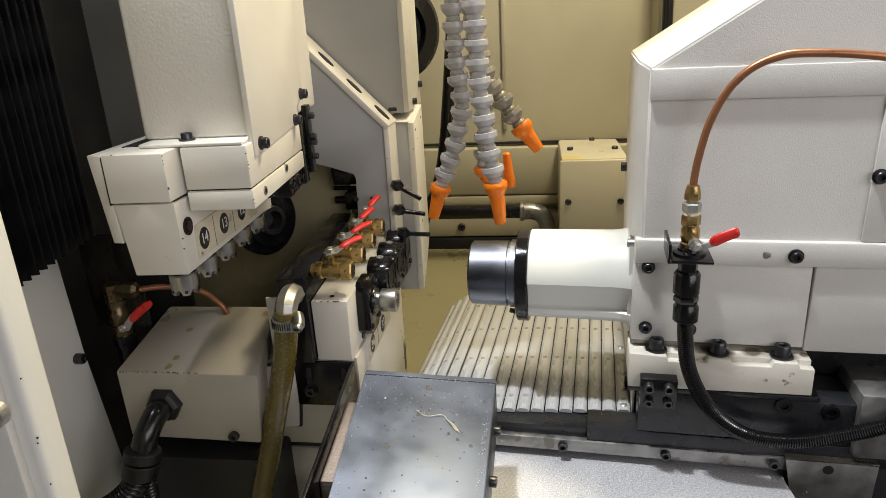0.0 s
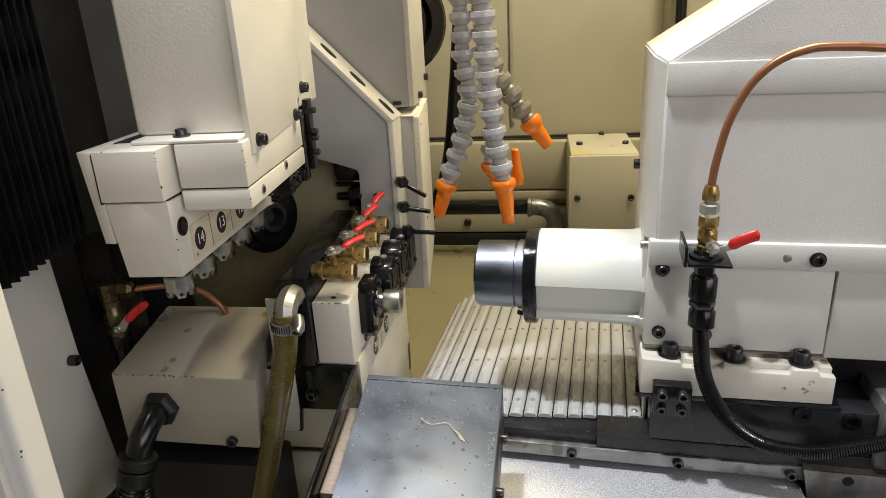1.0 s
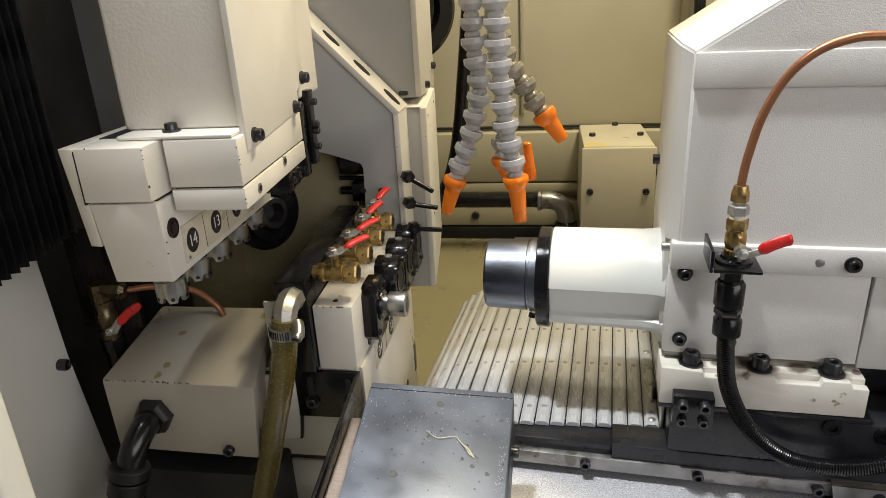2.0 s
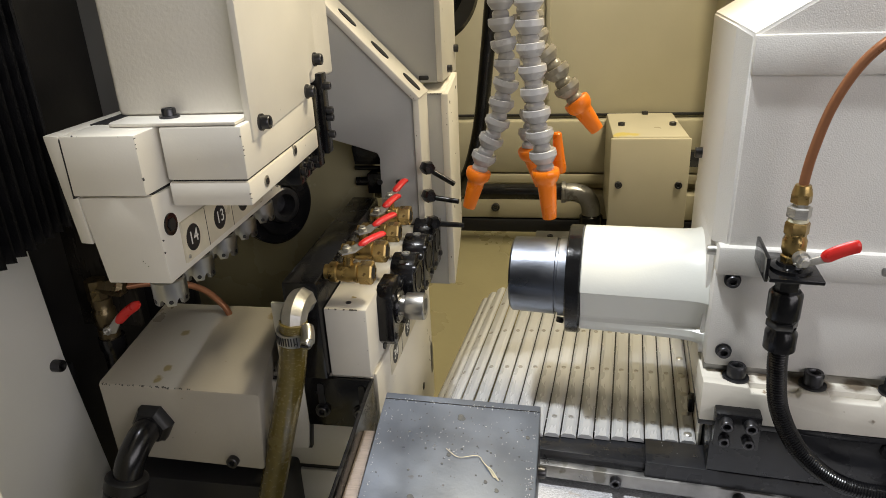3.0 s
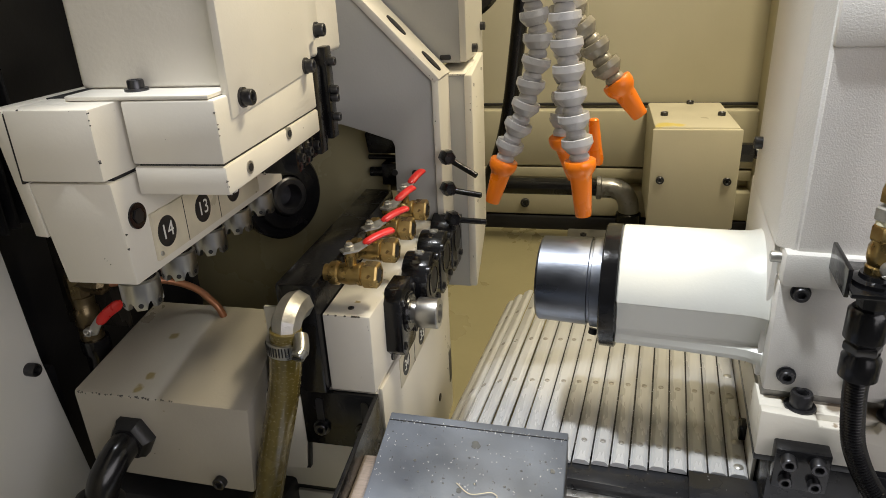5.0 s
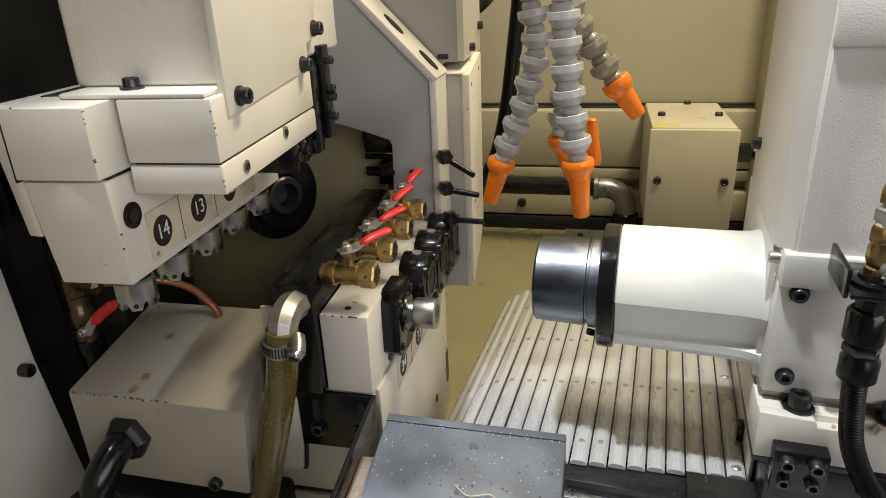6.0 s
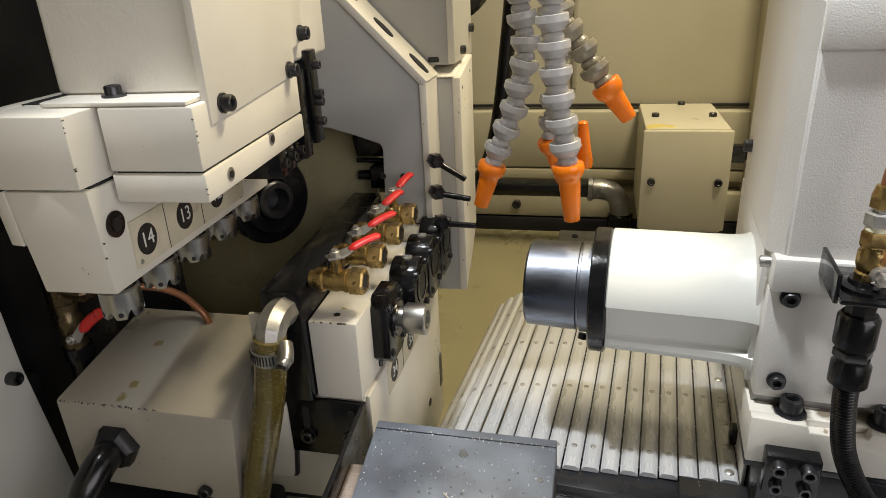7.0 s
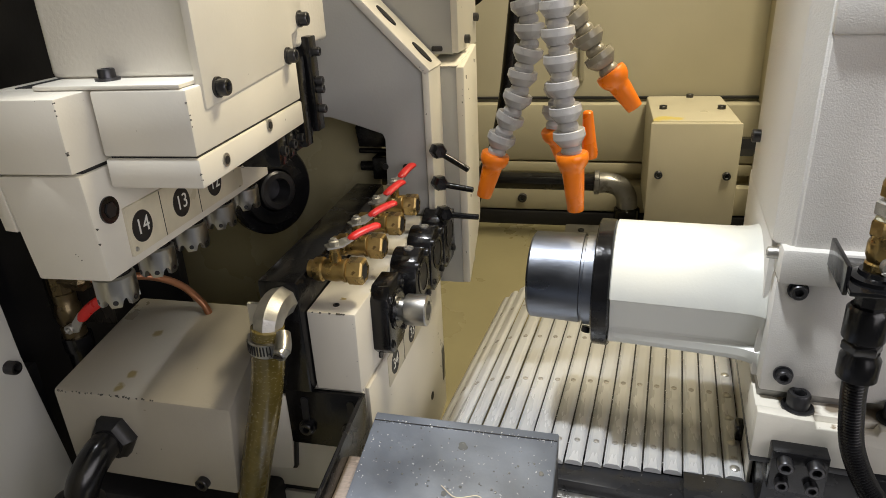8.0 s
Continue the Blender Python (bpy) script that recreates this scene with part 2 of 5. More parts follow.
def glide(points, steps=8):
    pts = [Vector(p) for p in points]
    pts = [pts[0] * 2 - pts[1]] + pts + [pts[-1] * 2 - pts[-2]]
    out = []
    for i in range(1, len(pts) - 2):
        p0, p1, p2, p3 = pts[i - 1:i + 3]
        for k in range(steps):
            t = k / steps
            out.append(0.5 * (2 * p1 + (p2 - p0) * t + (2 * p0 - 5 * p1 + 4 * p2 - p3) * t * t + (3 * p1 - p0 - 3 * p2 + p3) * t ** 3))
    return out + [pts[-2]]


def even(path, step):
    out, carry = [path[0]], 0.0
    for a, b in zip(path, path[1:]):
        d = (b - a).length
        s = step - carry
        while s <= d:
            out.append(a.lerp(b, s / d))
            s += step
        carry = d - (s - step)
    return out


def sweep(path, radius, seg=14):
    """A tube along a path; radius is a number or a function of the step."""
    bm = bmesh.new()
    rings, up = [], Vector((0.13, 0.31, 0.94))
    for i, p in enumerate(path):
        d = (path[min(i + 1, len(path) - 1)] - path[max(i - 1, 0)]).normalized()
        side = d.cross(up).normalized()
        up = side.cross(d)
        r = radius(i) if callable(radius) else radius
        rings.append([bm.verts.new(p + r * (math.cos(2 * math.pi * k / seg) * side + math.sin(2 * math.pi * k / seg) * up)) for k in range(seg)])
    for r0, r1 in zip(rings, rings[1:]):
        for k in range(seg):
            bm.faces.new((r0[k], r0[(k + 1) % seg], r1[(k + 1) % seg], r1[k]))
    bm.faces.new(rings[0]), bm.faces.new(rings[-1])
    return bm


def flat_sweep(path, side, wide, thick, seg=14):
    """A flattened bar along a path: its width lies along side."""
    bm = bmesh.new()
    rings, n_last = [], len(path) - 1
    for i, p in enumerate(path):
        d = (path[min(i + 1, n_last)] - path[max(i - 1, 0)]).normalized()
        s_ = (Vector(side) - d * d.dot(Vector(side))).normalized()
        u_ = d.cross(s_)
        k_ = 0.55 if i in (0, n_last) else 0.88 if i in (1, n_last - 1) else 1.0
        rings.append([bm.verts.new(p + k_ * (wide * math.cos(2 * math.pi * k / seg) * s_ + thick * math.sin(2 * math.pi * k / seg) * u_)) for k in range(seg)])
    for r0, r1 in zip(rings, rings[1:]):
        for k in range(seg):
            bm.faces.new((r0[k], r0[(k + 1) % seg], r1[(k + 1) % seg], r1[k]))
    bm.faces.new(rings[0]), bm.faces.new(rings[-1])
    return bm


def merged(*bms):
    out = bms[0]
    for b in bms[1:]:
        me = bpy.data.meshes.new("piece")
        b.to_mesh(me)
        b.free()
        out.from_mesh(me)
        bpy.data.meshes.remove(me)
    return out


def corrugated(name, points, r, pitch, parent, mat, label=""):
    path = even(glide(points, 14), pitch / 4)
    return part(name, sweep(path, lambda i: r * (1.0, 0.95, 0.86, 0.95)[i % 4], 18), mat, parent, label, 60)


SCREWS = {}


def screw(parent, at, way, r=0.0045, h=0.006, mat=None, washer=0.0, name="cap_screw"):
    """A socket-head cap screw: head with a hexagonal socket, and a washer where there is one."""
    mat = mat or SCREW
    key = (r, h, mat.name, washer)
    if key not in SCREWS:
        bms = []
        if washer:
            bms.append(lathe((0, 0, 0), (0, 0, 1), [(0, washer), (0.0012, washer), (0.0012, r * 0.6)], 24))
        bms.append(lathe((0, 0, 0), (0, 0, 1), [(-0.001, r), (h * 0.88, r), (h, r * 0.88), (h, r * 0.58)], 24))
        sock = lathe((0, 0, 0), (0, 0, 1), [(h, r * 0.58), (h * 0.95, r * 0.52), (h * 0.4, r * 0.5)], 6)
        bms[-1].faces.remove([f for f in bms[-1].faces if len(f.verts) == 24 and f.calc_center_median().z > h * 0.95][0])
        sock.faces.remove([f for f in sock.faces if len(f.verts) == 6 and f.calc_center_median().z > h * 0.97][0])
        bms.append(sock)
        me = bpy.data.meshes.new(name)
        bm = merged(*bms)
        bm.to_mesh(me)
        bm.free()
        finish(me, mat, 38)
        SCREWS[key] = me
    ob = new(name, SCREWS[key])
    ob.parent = parent
    q = (F[0].to_3x3() @ Vector(way)).to_track_quat("Z", "Y").to_matrix().to_4x4()
    ob.matrix_basis = Matrix.Translation(F[0] @ Vector(at) - origin(parent)) @ q
    return ob


def words(name, text, at, x_way, y_way, size, mat, parent):
    """Flat lettering as a mesh."""
    cu = bpy.data.curves.new(name, "FONT")
    cu.body, cu.size, cu.align_x, cu.align_y, cu.extrude = text, size, "CENTER", "CENTER", 0.0001
    tmp = new("lettering", cu)
    me = bpy.data.meshes.new_from_object(tmp)
    bpy.data.objects.remove(tmp)
    x, y = Vector(x_way).normalized(), Vector(y_way).normalized()
    m = Matrix.Identity(4)
    m.col[0], m.col[1], m.col[2], m.col[3] = x.to_4d(), y.to_4d(), x.cross(y).to_4d(), (F[0] @ Vector(at) - origin(parent)).to_4d()
    for i in range(3):
        m[3][i] = 0
    me.transform(m)
    me.materials.clear()
    me.materials.append(mat)
    ob = new(name, me)
    ob.parent = parent
    return ob


def solo(name, bm, mat, label, category, group="", kind="", smooth=38):
    """A thing that is one mesh."""
    return tagged(part(name, bm, mat, None, "", smooth), label, category, group, kind)


def blob(i, s):
    a = 2 * math.pi * i / s
    return 1 + 0.16 * math.sin(2 * a + 1) + 0.09 * math.sin(3 * a) + 0.05 * math.sin(5 * a + 2)


def sheet(x0, x1, y0, y1, z0, z1):
    return box(x0, x1, y0, y1, z0, z1, 0)


# ---- enclosure ----
back = solo("wall_back", sheet(-0.75, 1.0, 1.12, 1.16, -0.2, 1.3), WALL, "cream painted sheet back wall of machine enclosure", "wall", kind="structure")
solo("wall_left", sheet(-0.79, -0.75, 0.3605, 1.16, -0.2, 1.3), WALL, "cream painted sheet side wall of enclosure", "wall", kind="structure")
solo("wall_right", sheet(1.0, 1.04, 0.30, 1.16, -0.2, 1.3), WALL, "cream painted sheet side wall of enclosure", "wall", kind="structure")
solo("ceiling", sheet(-0.75, 1.0, 0.522, 1.12, 1.26, 1.3), WALL, "cream painted roof of machine enclosure", "ceiling", kind="structure")
# unseen roof strip, added to keep the overhead lamp off the junction box
solo("ceiling_side", sheet(-0.75, -0.215, 0.36, 0.5215, 1.26, 1.3), WALL, "unseen cream roof strip that keeps lamp light off the junction box", "ceiling", kind="structure")
# unseen front panel, added to close the side and stop lamp light
solo("wall_front", sheet(-0.79, -0.325, 0.338, 0.36, -0.2, 1.3), GREY_PAINT, "unseen pale front panel beside the door post, blocks lamp light", "wall", kind="structure")
solo("floor", sheet(-0.75, 1.0, 0.25, 1.12, 0.06, 0.10), OLIVE, "oily cream painted sloping chip tray floor", "floor", kind="structure")
solo("wall_base", sheet(-0.79, 1.04, 0.27, 1.16, -0.80, -0.202), WALL, "cream painted base cabinet under machine enclosure", "cabinet", kind="structure")
solo("ground", sheet(-3, 3, -3, 3, -0.82, -0.80), WORKSHOP, "grey workshop floor", "floor", kind="structure")
solo("wall_workshop", sheet(-3, 3, -3.1, -3, -0.8, 2.6), WORKSHOP, "plain grey workshop wall", "wall", kind="structure")
solo("ceiling_workshop", sheet(-3, 3, -3, 3, 2.6, 2.7), WORKSHOP, "plain grey workshop ceiling", "ceiling", kind="structure")

# back wall folds, ledge and trough
part("seam_strip", box(0.038, 0.044, 1.116, 1.121, 0.40, 1.25, 0.001), WALL, back)
part("ledge", box(-0.40, 0.9, 1.114, 1.121, 0.3775, 0.3805, 0.0005), DARK, back)
part("lower_panel", box(-0.40, 0.9, 1.10, 1.121, 0.300, 0.374, 0.003), WALL, back)
part("trough_lip", box(-0.40, 0.9, 1.100, 1.121, 0.285, 0.298, 0.001), WALL, back)
part("trough_panel", box(-0.40, 0.9, 1.09, 1.121, 0.235, 0.272, 0.002), WALL, back)
# near-black strip: the shade under the trough is its colour, nothing is open
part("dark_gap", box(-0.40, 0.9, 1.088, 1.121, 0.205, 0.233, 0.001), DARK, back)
part("corner_post", box(0.252, 0.275, 1.07, 1.121, 0.2, 1.25, 0.004), WALL, back)
for x in (-0.03,):
    screw(back, (x, 1.09, 0.252), (0, -1, 0), 0.006, 0.005)
solo("chute", hexa([(-0.35, 0.62, 0.10), (0.9, 0.62, 0.10), (0.9, 1.09, 0.10), (-0.35, 1.09, 0.10)], [(-0.35, 0.62, 0.14), (0.9, 0.62, 0.14), (0.9, 1.09, 0.215), (-0.35, 1.09, 0.215)], 0.002), OLIVE, "oily cream sheet chip chute sloping forwards", "chute", kind="structure")

# coolant pipe in the trough
pipe = thing("coolant_pipe", (0.0, 1.05, 0.276), "dark oily steel coolant pipe with elbow", "pipe")
part("pipe", lathe((-0.35, 1.05, 0.2875), (1, 0, 0), [(0, 0.0105), (0.42, 0.0105)], 24), BLACK, pipe)
elbow = part("elbow", sweep(glide([(0.068, 1.05, 0.2875), (0.082, 1.05, 0.287), (0.095, 1.05, 0.282), (0.1025, 1.05, 0.270), (0.104, 1.05, 0.256)], 6), 0.0125, 20), GALV, pipe, "galvanised pipe elbow")
part("bead", lathe((0.063, 1.05, 0.2875), (1, 0, 0), [(0, 0.0125), (0.001, 0.0148), (0.006, 0.0148), (0.007, 0.0125)], 24), GALV, elbow)
part("socket", lathe((0.104, 1.05, 0.205), (0, 0, 1), [(0, 0.0155), (0.050, 0.0155), (0.052, 0.013)], 20), BLACK, pipe)

# grey terminal box at the back
gb = thing("terminal_box", (0.164, 0.96, 0.27), "cream sheet-metal terminal box with screwed cover and yellow oil stain", "box")
part("body", box(0.121, 0.207, 0.96, 1.10, 0.268, 0.384, 0.003), BOX_CREAM, gb)
part("cover", box(0.119, 0.209, 0.956, 0.962, 0.272, 0.382, 0.002), BOX_CREAM, gb)
for x, z in ((0.130, 0.327), (0.198, 0.327)):
    screw(gb, (x, 0.956, z), (0, -1, 0), 0.0042, 0.004)
for x, y in ((0.135, 1.02), (0.196, 1.02), (0.17, 1.09)):
    screw(gb, (x, y, 0.384), (0, 0, 1), 0.0042, 0.004)
cg = thing("cable_gland", (0.215, 1.0, 0.34), "black plastic cable gland on the terminal box", "gland")
part("gland", lathe((0.209, 1.01, 0.345), (1, 0, 0), [(0, 0.014), (0.008, 0.014), (0.008, 0.011), (0.022, 0.011), (0.024, 0.008)], 6), BLACK_PLASTIC, cg)
part("cable", sweep(glide([(0.225, 1.01, 0.345), (0.245, 1.01, 0.35), (0.26, 1.02, 0.40), (0.262, 1.05, 0.6), (0.262, 1.06, 1.2)]), 0.007), BLACK_PLASTIC, cg)

# dark steel plate on the rear bed
rear = thing("rear_bed_plate", (0.17, 0.93, 0.21), "dark oily steel plate on rear bed", "plate")
part("plate", hexa([(0.03, 0.80, 0.20), (0.30, 0.80, 0.20), (0.30, 1.05, 0.215), (0.03, 1.05, 0.215)], [(0.03, 0.80, 0.215), (0.30, 0.80, 0.215), (0.30, 1.05, 0.232), (0.03, 1.05, 0.232)], 0.002), GALV, rear)
for x in (0.05, 0.10, 0.15, 0.20):
    screw(rear, (x, 1.03, 0.231), (0, 0, 1), 0.004, 0.002)

# black cable behind the column and dark pulley above it
solo("black_cable", sweep(glide([(-0.015, 0.97, 1.262), (-0.012, 0.97, 0.80), (-0.014, 0.97, 0.60), (-0.0208, 0.97, 0.516), (-0.027, 0.97, 0.459), (-0.033, 0.97, 0.41), (-0.040, 0.97, 0.372), (-0.050, 0.97, 0.3385), (-0.07, 0.985, 0.30), (-0.10, 1.0, 0.21)]), 0.0085), BLACK_PLASTIC, "thick black cable hanging behind the column", "cable")
pul = thing("drive_pulley", (-0.055, 0.87, 0.56), "dark steel drive pulley behind the column", "pulley")
part("rim", lathe((-0.075, 0.87, 0.556), (0.6, -0.8, 0), [(0, 0.05), (0.004, 0.055), (0.014, 0.055), (0.018, 0.05), (0.018, 0.035), (0.010, 0.032)], 48), BLACK, pul)

# ---- column with slotted flange ----
col = thing("column_plate", (-0.10, 0.725, 0.30), "grey painted column plate with slotted sloping flange", "column")
part("web", prism([(-0.058, 0.468), (-0.061, 0.3575), (-0.0965, 0.3575), (-0.0948, 0.381), (-0.0936, 0.4185), (-0.0955, 0.4230), (-0.117, 0.4300), (-0.137, 0.4358), (-0.24, 0.4365), (-0.24, 0.655)], "y", 0.725, 0.735, 0.001), COLUMN_GREY, col)

sl = thing("slide_block", (-0.11, 0.75, 0.39), "black slide block with two round rods behind column plate", "slide block")
part("block", prism([(-0.1255, 0.4235), (-0.1235, 0.4075), (-0.090, 0.4075), (-0.090, 0.432), (-0.120, 0.432)], "y", 0.745, 0.757, 0.001), BLACK, sl)
part("stop", box(-0.112, -0.090, 0.742, 0.757, 0.381, 0.3995, 0.001), BLACK, sl)
part("rod", lathe((-0.127, 0.756, 0.4015), (1, 0, 0), [(0, 0.0022), (0.037, 0.0022)], 16), BLACK, sl)
part("rod", lathe((-0.127, 0.758, 0.388), (1, 0, 0), [(0, 0.0042), (0.037, 0.0042)], 20), BLACK, sl)


def along(t):
    return (-0.058 - t, 0.468 + t * 1.03)


a, b = along(0.0), along(0.20)
flange = part("flange", hexa([(a[0], 0.722, a[1] - 0.001), (a[0], 0.762, a[1] - 0.001), (b[0], 0.762, b[1] - 0.001), (b[0], 0.722, b[1] - 0.001)], [(a[0] + 0.004, 0.722, a[1] + 0.003), (a[0] + 0.004, 0.762, a[1] + 0.003), (b[0] + 0.004, 0.762, b[1] + 0.004), (b[0] + 0.004, 0.722, b[1] + 0.004)], 0.0008), CREAM, col, "cream sloping flange with oval slots")
part("edge_flange", box(-0.0605, -0.055, 0.722, 0.765, 0.352, 0.470, 0.001), CREAM, col)
for t in (0.010, 0.036, 0.062, 0.088):
    c = along(t)
    part("slot", prism([(0.010 * math.cos(k * math.pi / 10), 0.0045 * math.sin(k * math.pi / 10)) for k in range(20)], "z", -0.002, 0.0012, 0), INK, flange)
    ob = flange.children[-1]
    ob.data.transform(Matrix.Translation(origin(col)))
    ob.data.transform(Matrix.Rotation(radians(46), 4, "Y"))
    ob.matrix_basis = Matrix.Translation(Vector((c[0] + 0.0034, 0.740, c[1] + 0.0034)) - origin(col))
for x in (-0.095, -0.078):
    part("pin_hole", lathe((x, 0.726, 0.397), (0, -1, 0), [(0, 0.0026), (0.0016, 0.0026)], 16), INK, col)

# upper and lower boxes of the column
ub = thing("column_upper_box", (-0.08, 0.76, 0.477), "grey painted upper box casting on the column", "casting")
part("body", box(-0.20, -0.045, 0.765, 0.845, 0.477, 0.90, 0.002), COLUMN_GREY, ub)
part("side_cover", box(-0.0465, -0.041, 0.764, 0.84, 0.478, 0.90, 0.001), CREAM, ub, "cream side cover")
part("slot", box(-0.063, -0.054, 0.7635, 0.766, 0.4795, 0.4835, 0.0012), INK, ub)
for y, z in ((0.790, 0.486), (0.83, 0.50)):
    screw(ub, (-0.041, y, z), (1, 0, 0), 0.0035, 0.004)
lb = thing("column_lower_box", (-0.05, 0.76, 0.28), "grey and cream lower guard box on the column", "casting")
part("body", box(-0.064, -0.0415, 0.758, 0.81, 0.283, 0.468, 0.001), COLUMN_GREY, lb)
part("side_cover", prism([(0.757, 0.284), (0.795, 0.312), (0.812, 0.33), (0.812, 0.480), (0.757, 0.4685)], "x", -0.0425, -0.036, 0.001), CREAM, lb, "cream side cover with chipped edges")
part("top_cover", hexa([(-0.064, 0.758, 0.468), (-0.0415, 0.758, 0.468), (-0.036, 0.81, 0.478), (-0.06, 0.81, 0.478)], [(-0.064, 0.757, 0.4695), (-0.0415, 0.757, 0.4695), (-0.036, 0.812, 0.480), (-0.06, 0.812, 0.480)], 0.0004), CREAM, lb)
for y, z in ((0.765, 0.46), (0.80, 0.468), (0.77, 0.36), (0.80, 0.33)):
    part("chip", lathe((-0.0362, y, z), (1, 0, 0), [(0, 0.0016), (0.0005, 0.0012)], 9, lambda i, s: 1 + 0.4 * math.sin(i * 3)), CHIP, lb)


def clamp_lever(x, y, z, dx, dy, dz):
    t = thing("clamp_lever", (x, y, z), "black clamping lever with hexagonal hub on the column", "lever", "column clamp levers")
    part("hub", lathe((x - 0.004, y + 0.006, z), (0.55, -0.8, 0.1), [(0, 0.0045), (0.002, 0.0060), (0.010, 0.0060), (0.0125, 0.0046)], 6), BLACK, t)
    part("pin", lathe((x, y, z), (dx, dy, dz), [(0, 0.0024), (0.026, 0.0022), (0.0265, 0.0015)], 14), BLACK, t)
    return t


clamp_lever(-0.048, 0.712, 0.413, 0.9, -0.1, -0.5)
clamp_lever(-0.048, 0.712, 0.388, 1, -0.1, -0.12)
clamp_lever(-0.044, 0.705, 0.366, 1, 0.1, -0.08)

# ---- drilling head, turned a little on its column ----
HEAD = Matrix.Translation((-0.14, 0.468, 0)) @ Matrix.Rotation(radians(2.6), 4, "Z") @ Matrix.Translation((0.14, -0.468, 0))
F[0] = HEAD
hd = thing("drilling_head", (-0.14, 0.55, 0.41), "cream machine drilling head with stepped body and number plate", "machine head")
part("casting", box(-0.1728, -0.0970, 0.501, 0.66, 0.5004, 0.66, 0.003, 3), CASTING, hd, "cream textured upper casting")
part("foot_flange", prism([(-0.1645, 0.4804), (-0.0972, 0.4804), (-0.0972, 0.60), (-0.1680, 0.60), (-0.1680, 0.4850), (-0.1668, 0.4816)], "z", 0.4988, 0.5006, 0.0004), CREAM, hd)
part("side_plate", prism([(0.4925, 0.4877), (0.594, 0.4955), (0.594, 0.509), (0.6115, 0.5126), (0.6155, 0.66), (0.4925, 0.66)], "x", -0.0975, -0.0935, 0.0008), CREAM, hd)
part("upper_block", prism([(0.480, 0.4702), (0.598, 0.4732), (0.598, 0.4985), (0.480, 0.4985)], "x", -0.139, -0.0946, 0.0012), CREAM, hd)
part("lower_block", prism([(0.480, 0.456), (0.598, 0.459), (0.598, 0.4722), (0.480, 0.4692)], "x", -0.139, -0.0942, 0.0012), CREAM, hd)
part("gap", prism([(0.482, 0.4685), (0.596, 0.4714), (0.596, 0.4737), (0.482, 0.4708)], "x", -0.137, -0.0958, 0), INK, hd)
part("front_block", box(-0.1818, -0.1415, 0.4618, 0.60, 0.4672, 0.4984, 0.0008), CREAM, hd)
part("spindle_block", hexa([(-0.1795, 0.469, 0.4150), (-0.1425, 0.469, 0.4150), (-0.1425, 0.64, 0.4150), (-0.1795, 0.64, 0.4150)], [(-0.1822, 0.465, 0.4655), (-0.1415, 0.465, 0.4655), (-0.1415, 0.64, 0.4655), (-0.1822, 0.64, 0.4655)], 0.0010), CREAM, hd)
part("gap", box(-0.181, -0.143, 0.470, 0.60, 0.4650, 0.4675, 0), INK, hd)
part("end_plate", hexa([(-0.1900, 0.4690, 0.4385), (-0.1822, 0.4675, 0.4385), (-0.1822, 0.60, 0.4385), (-0.1900, 0.60, 0.4385)], [(-0.1925, 0.4645, 0.4982), (-0.1823, 0.4618, 0.4982), (-0.1823, 0.60, 0.4982), (-0.1925, 0.60, 0.4982)], 0.0006), CREAM, hd)
part("gap", box(-0.1826, -0.1816, 0.4622, 0.60, 0.466, 0.4970, 0), INK, hd)
part("top_recess", box(-0.1832, -0.1660, 0.4900, 0.60, 0.4970, 0.4987, 0), INK, hd)
for at in ((-0.0935, 0.504, 0.4955), (-0.0935, 0.584, 0.4990), (-0.0935, 0.6065, 0.5165)):
    screw(hd, at, (1, 0, 0), 0.0038, 0.0055, None, 0.0046)
screw(hd, (-0.140, 0.4955, 0.5006), (0, 0, 1), 0.0037, 0.0050, None, 0.0053)
for at in ((-0.0942, 0.502, 0.4632), (-0.0942, 0.551, 0.4682)):
    part("plugged_hole", lathe(at, (1, 0, 0), [(-0.001, 0.0032), (0.0006, 0.0032), (0.0006, 0.0019)], 18), ZINC, hd)
    part("bore", lathe((at[0] + 0.0006, at[1], at[2]), (1, 0, 0), [(-0.001, 0.0019), (0.0004, 0.0019)], 14), INK, hd)
part("big_bore", lathe((-0.1417, 0.4780, 0.4465), (1, 0, 0), [(-0.002, 0.0062), (0.0008, 0.0062), (0.0008, 0.0038)], 24), BLACK, hd)
part("bore", lathe((-0.1409, 0.4780, 0.4465), (1, 0, 0), [(-0.001, 0.0038), (0.0007, 0.0036)], 6), INK, hd)
np_ = part("number_plate", box(-0.1425, -0.1406, 0.4865, 0.600, 0.4200, 0.4440, 0.0003), LABEL, hd, "yellowed number plate strip")
for k, tx in enumerate(("14", "13", "12")):
    y = 0.4965 + 0.035 * k
    part("disc", lathe((-0.1407, y, 0.4320), (1, 0, 0), [(0, 0.0078), (0.0003, 0.0078)], 32), INK, np_)
    words("number", tx, (-0.1402, y, 0.4320), (-0.045, 1, 0), (0, 0, 1), 0.0108, PALE, np_)
    if k < 2:
        part("joint", box(-0.1408, -0.1404, y + 0.0172, y + 0.0176, 0.4203, 0.4437, 0), CHIP, np_)
for y in (0.489,):
    part("rivet", lathe((-0.1408, y, 0.4230), (1, 0, 0), [(0, 0.0014), (0.0008, 0.001)], 12), ZINC, np_)


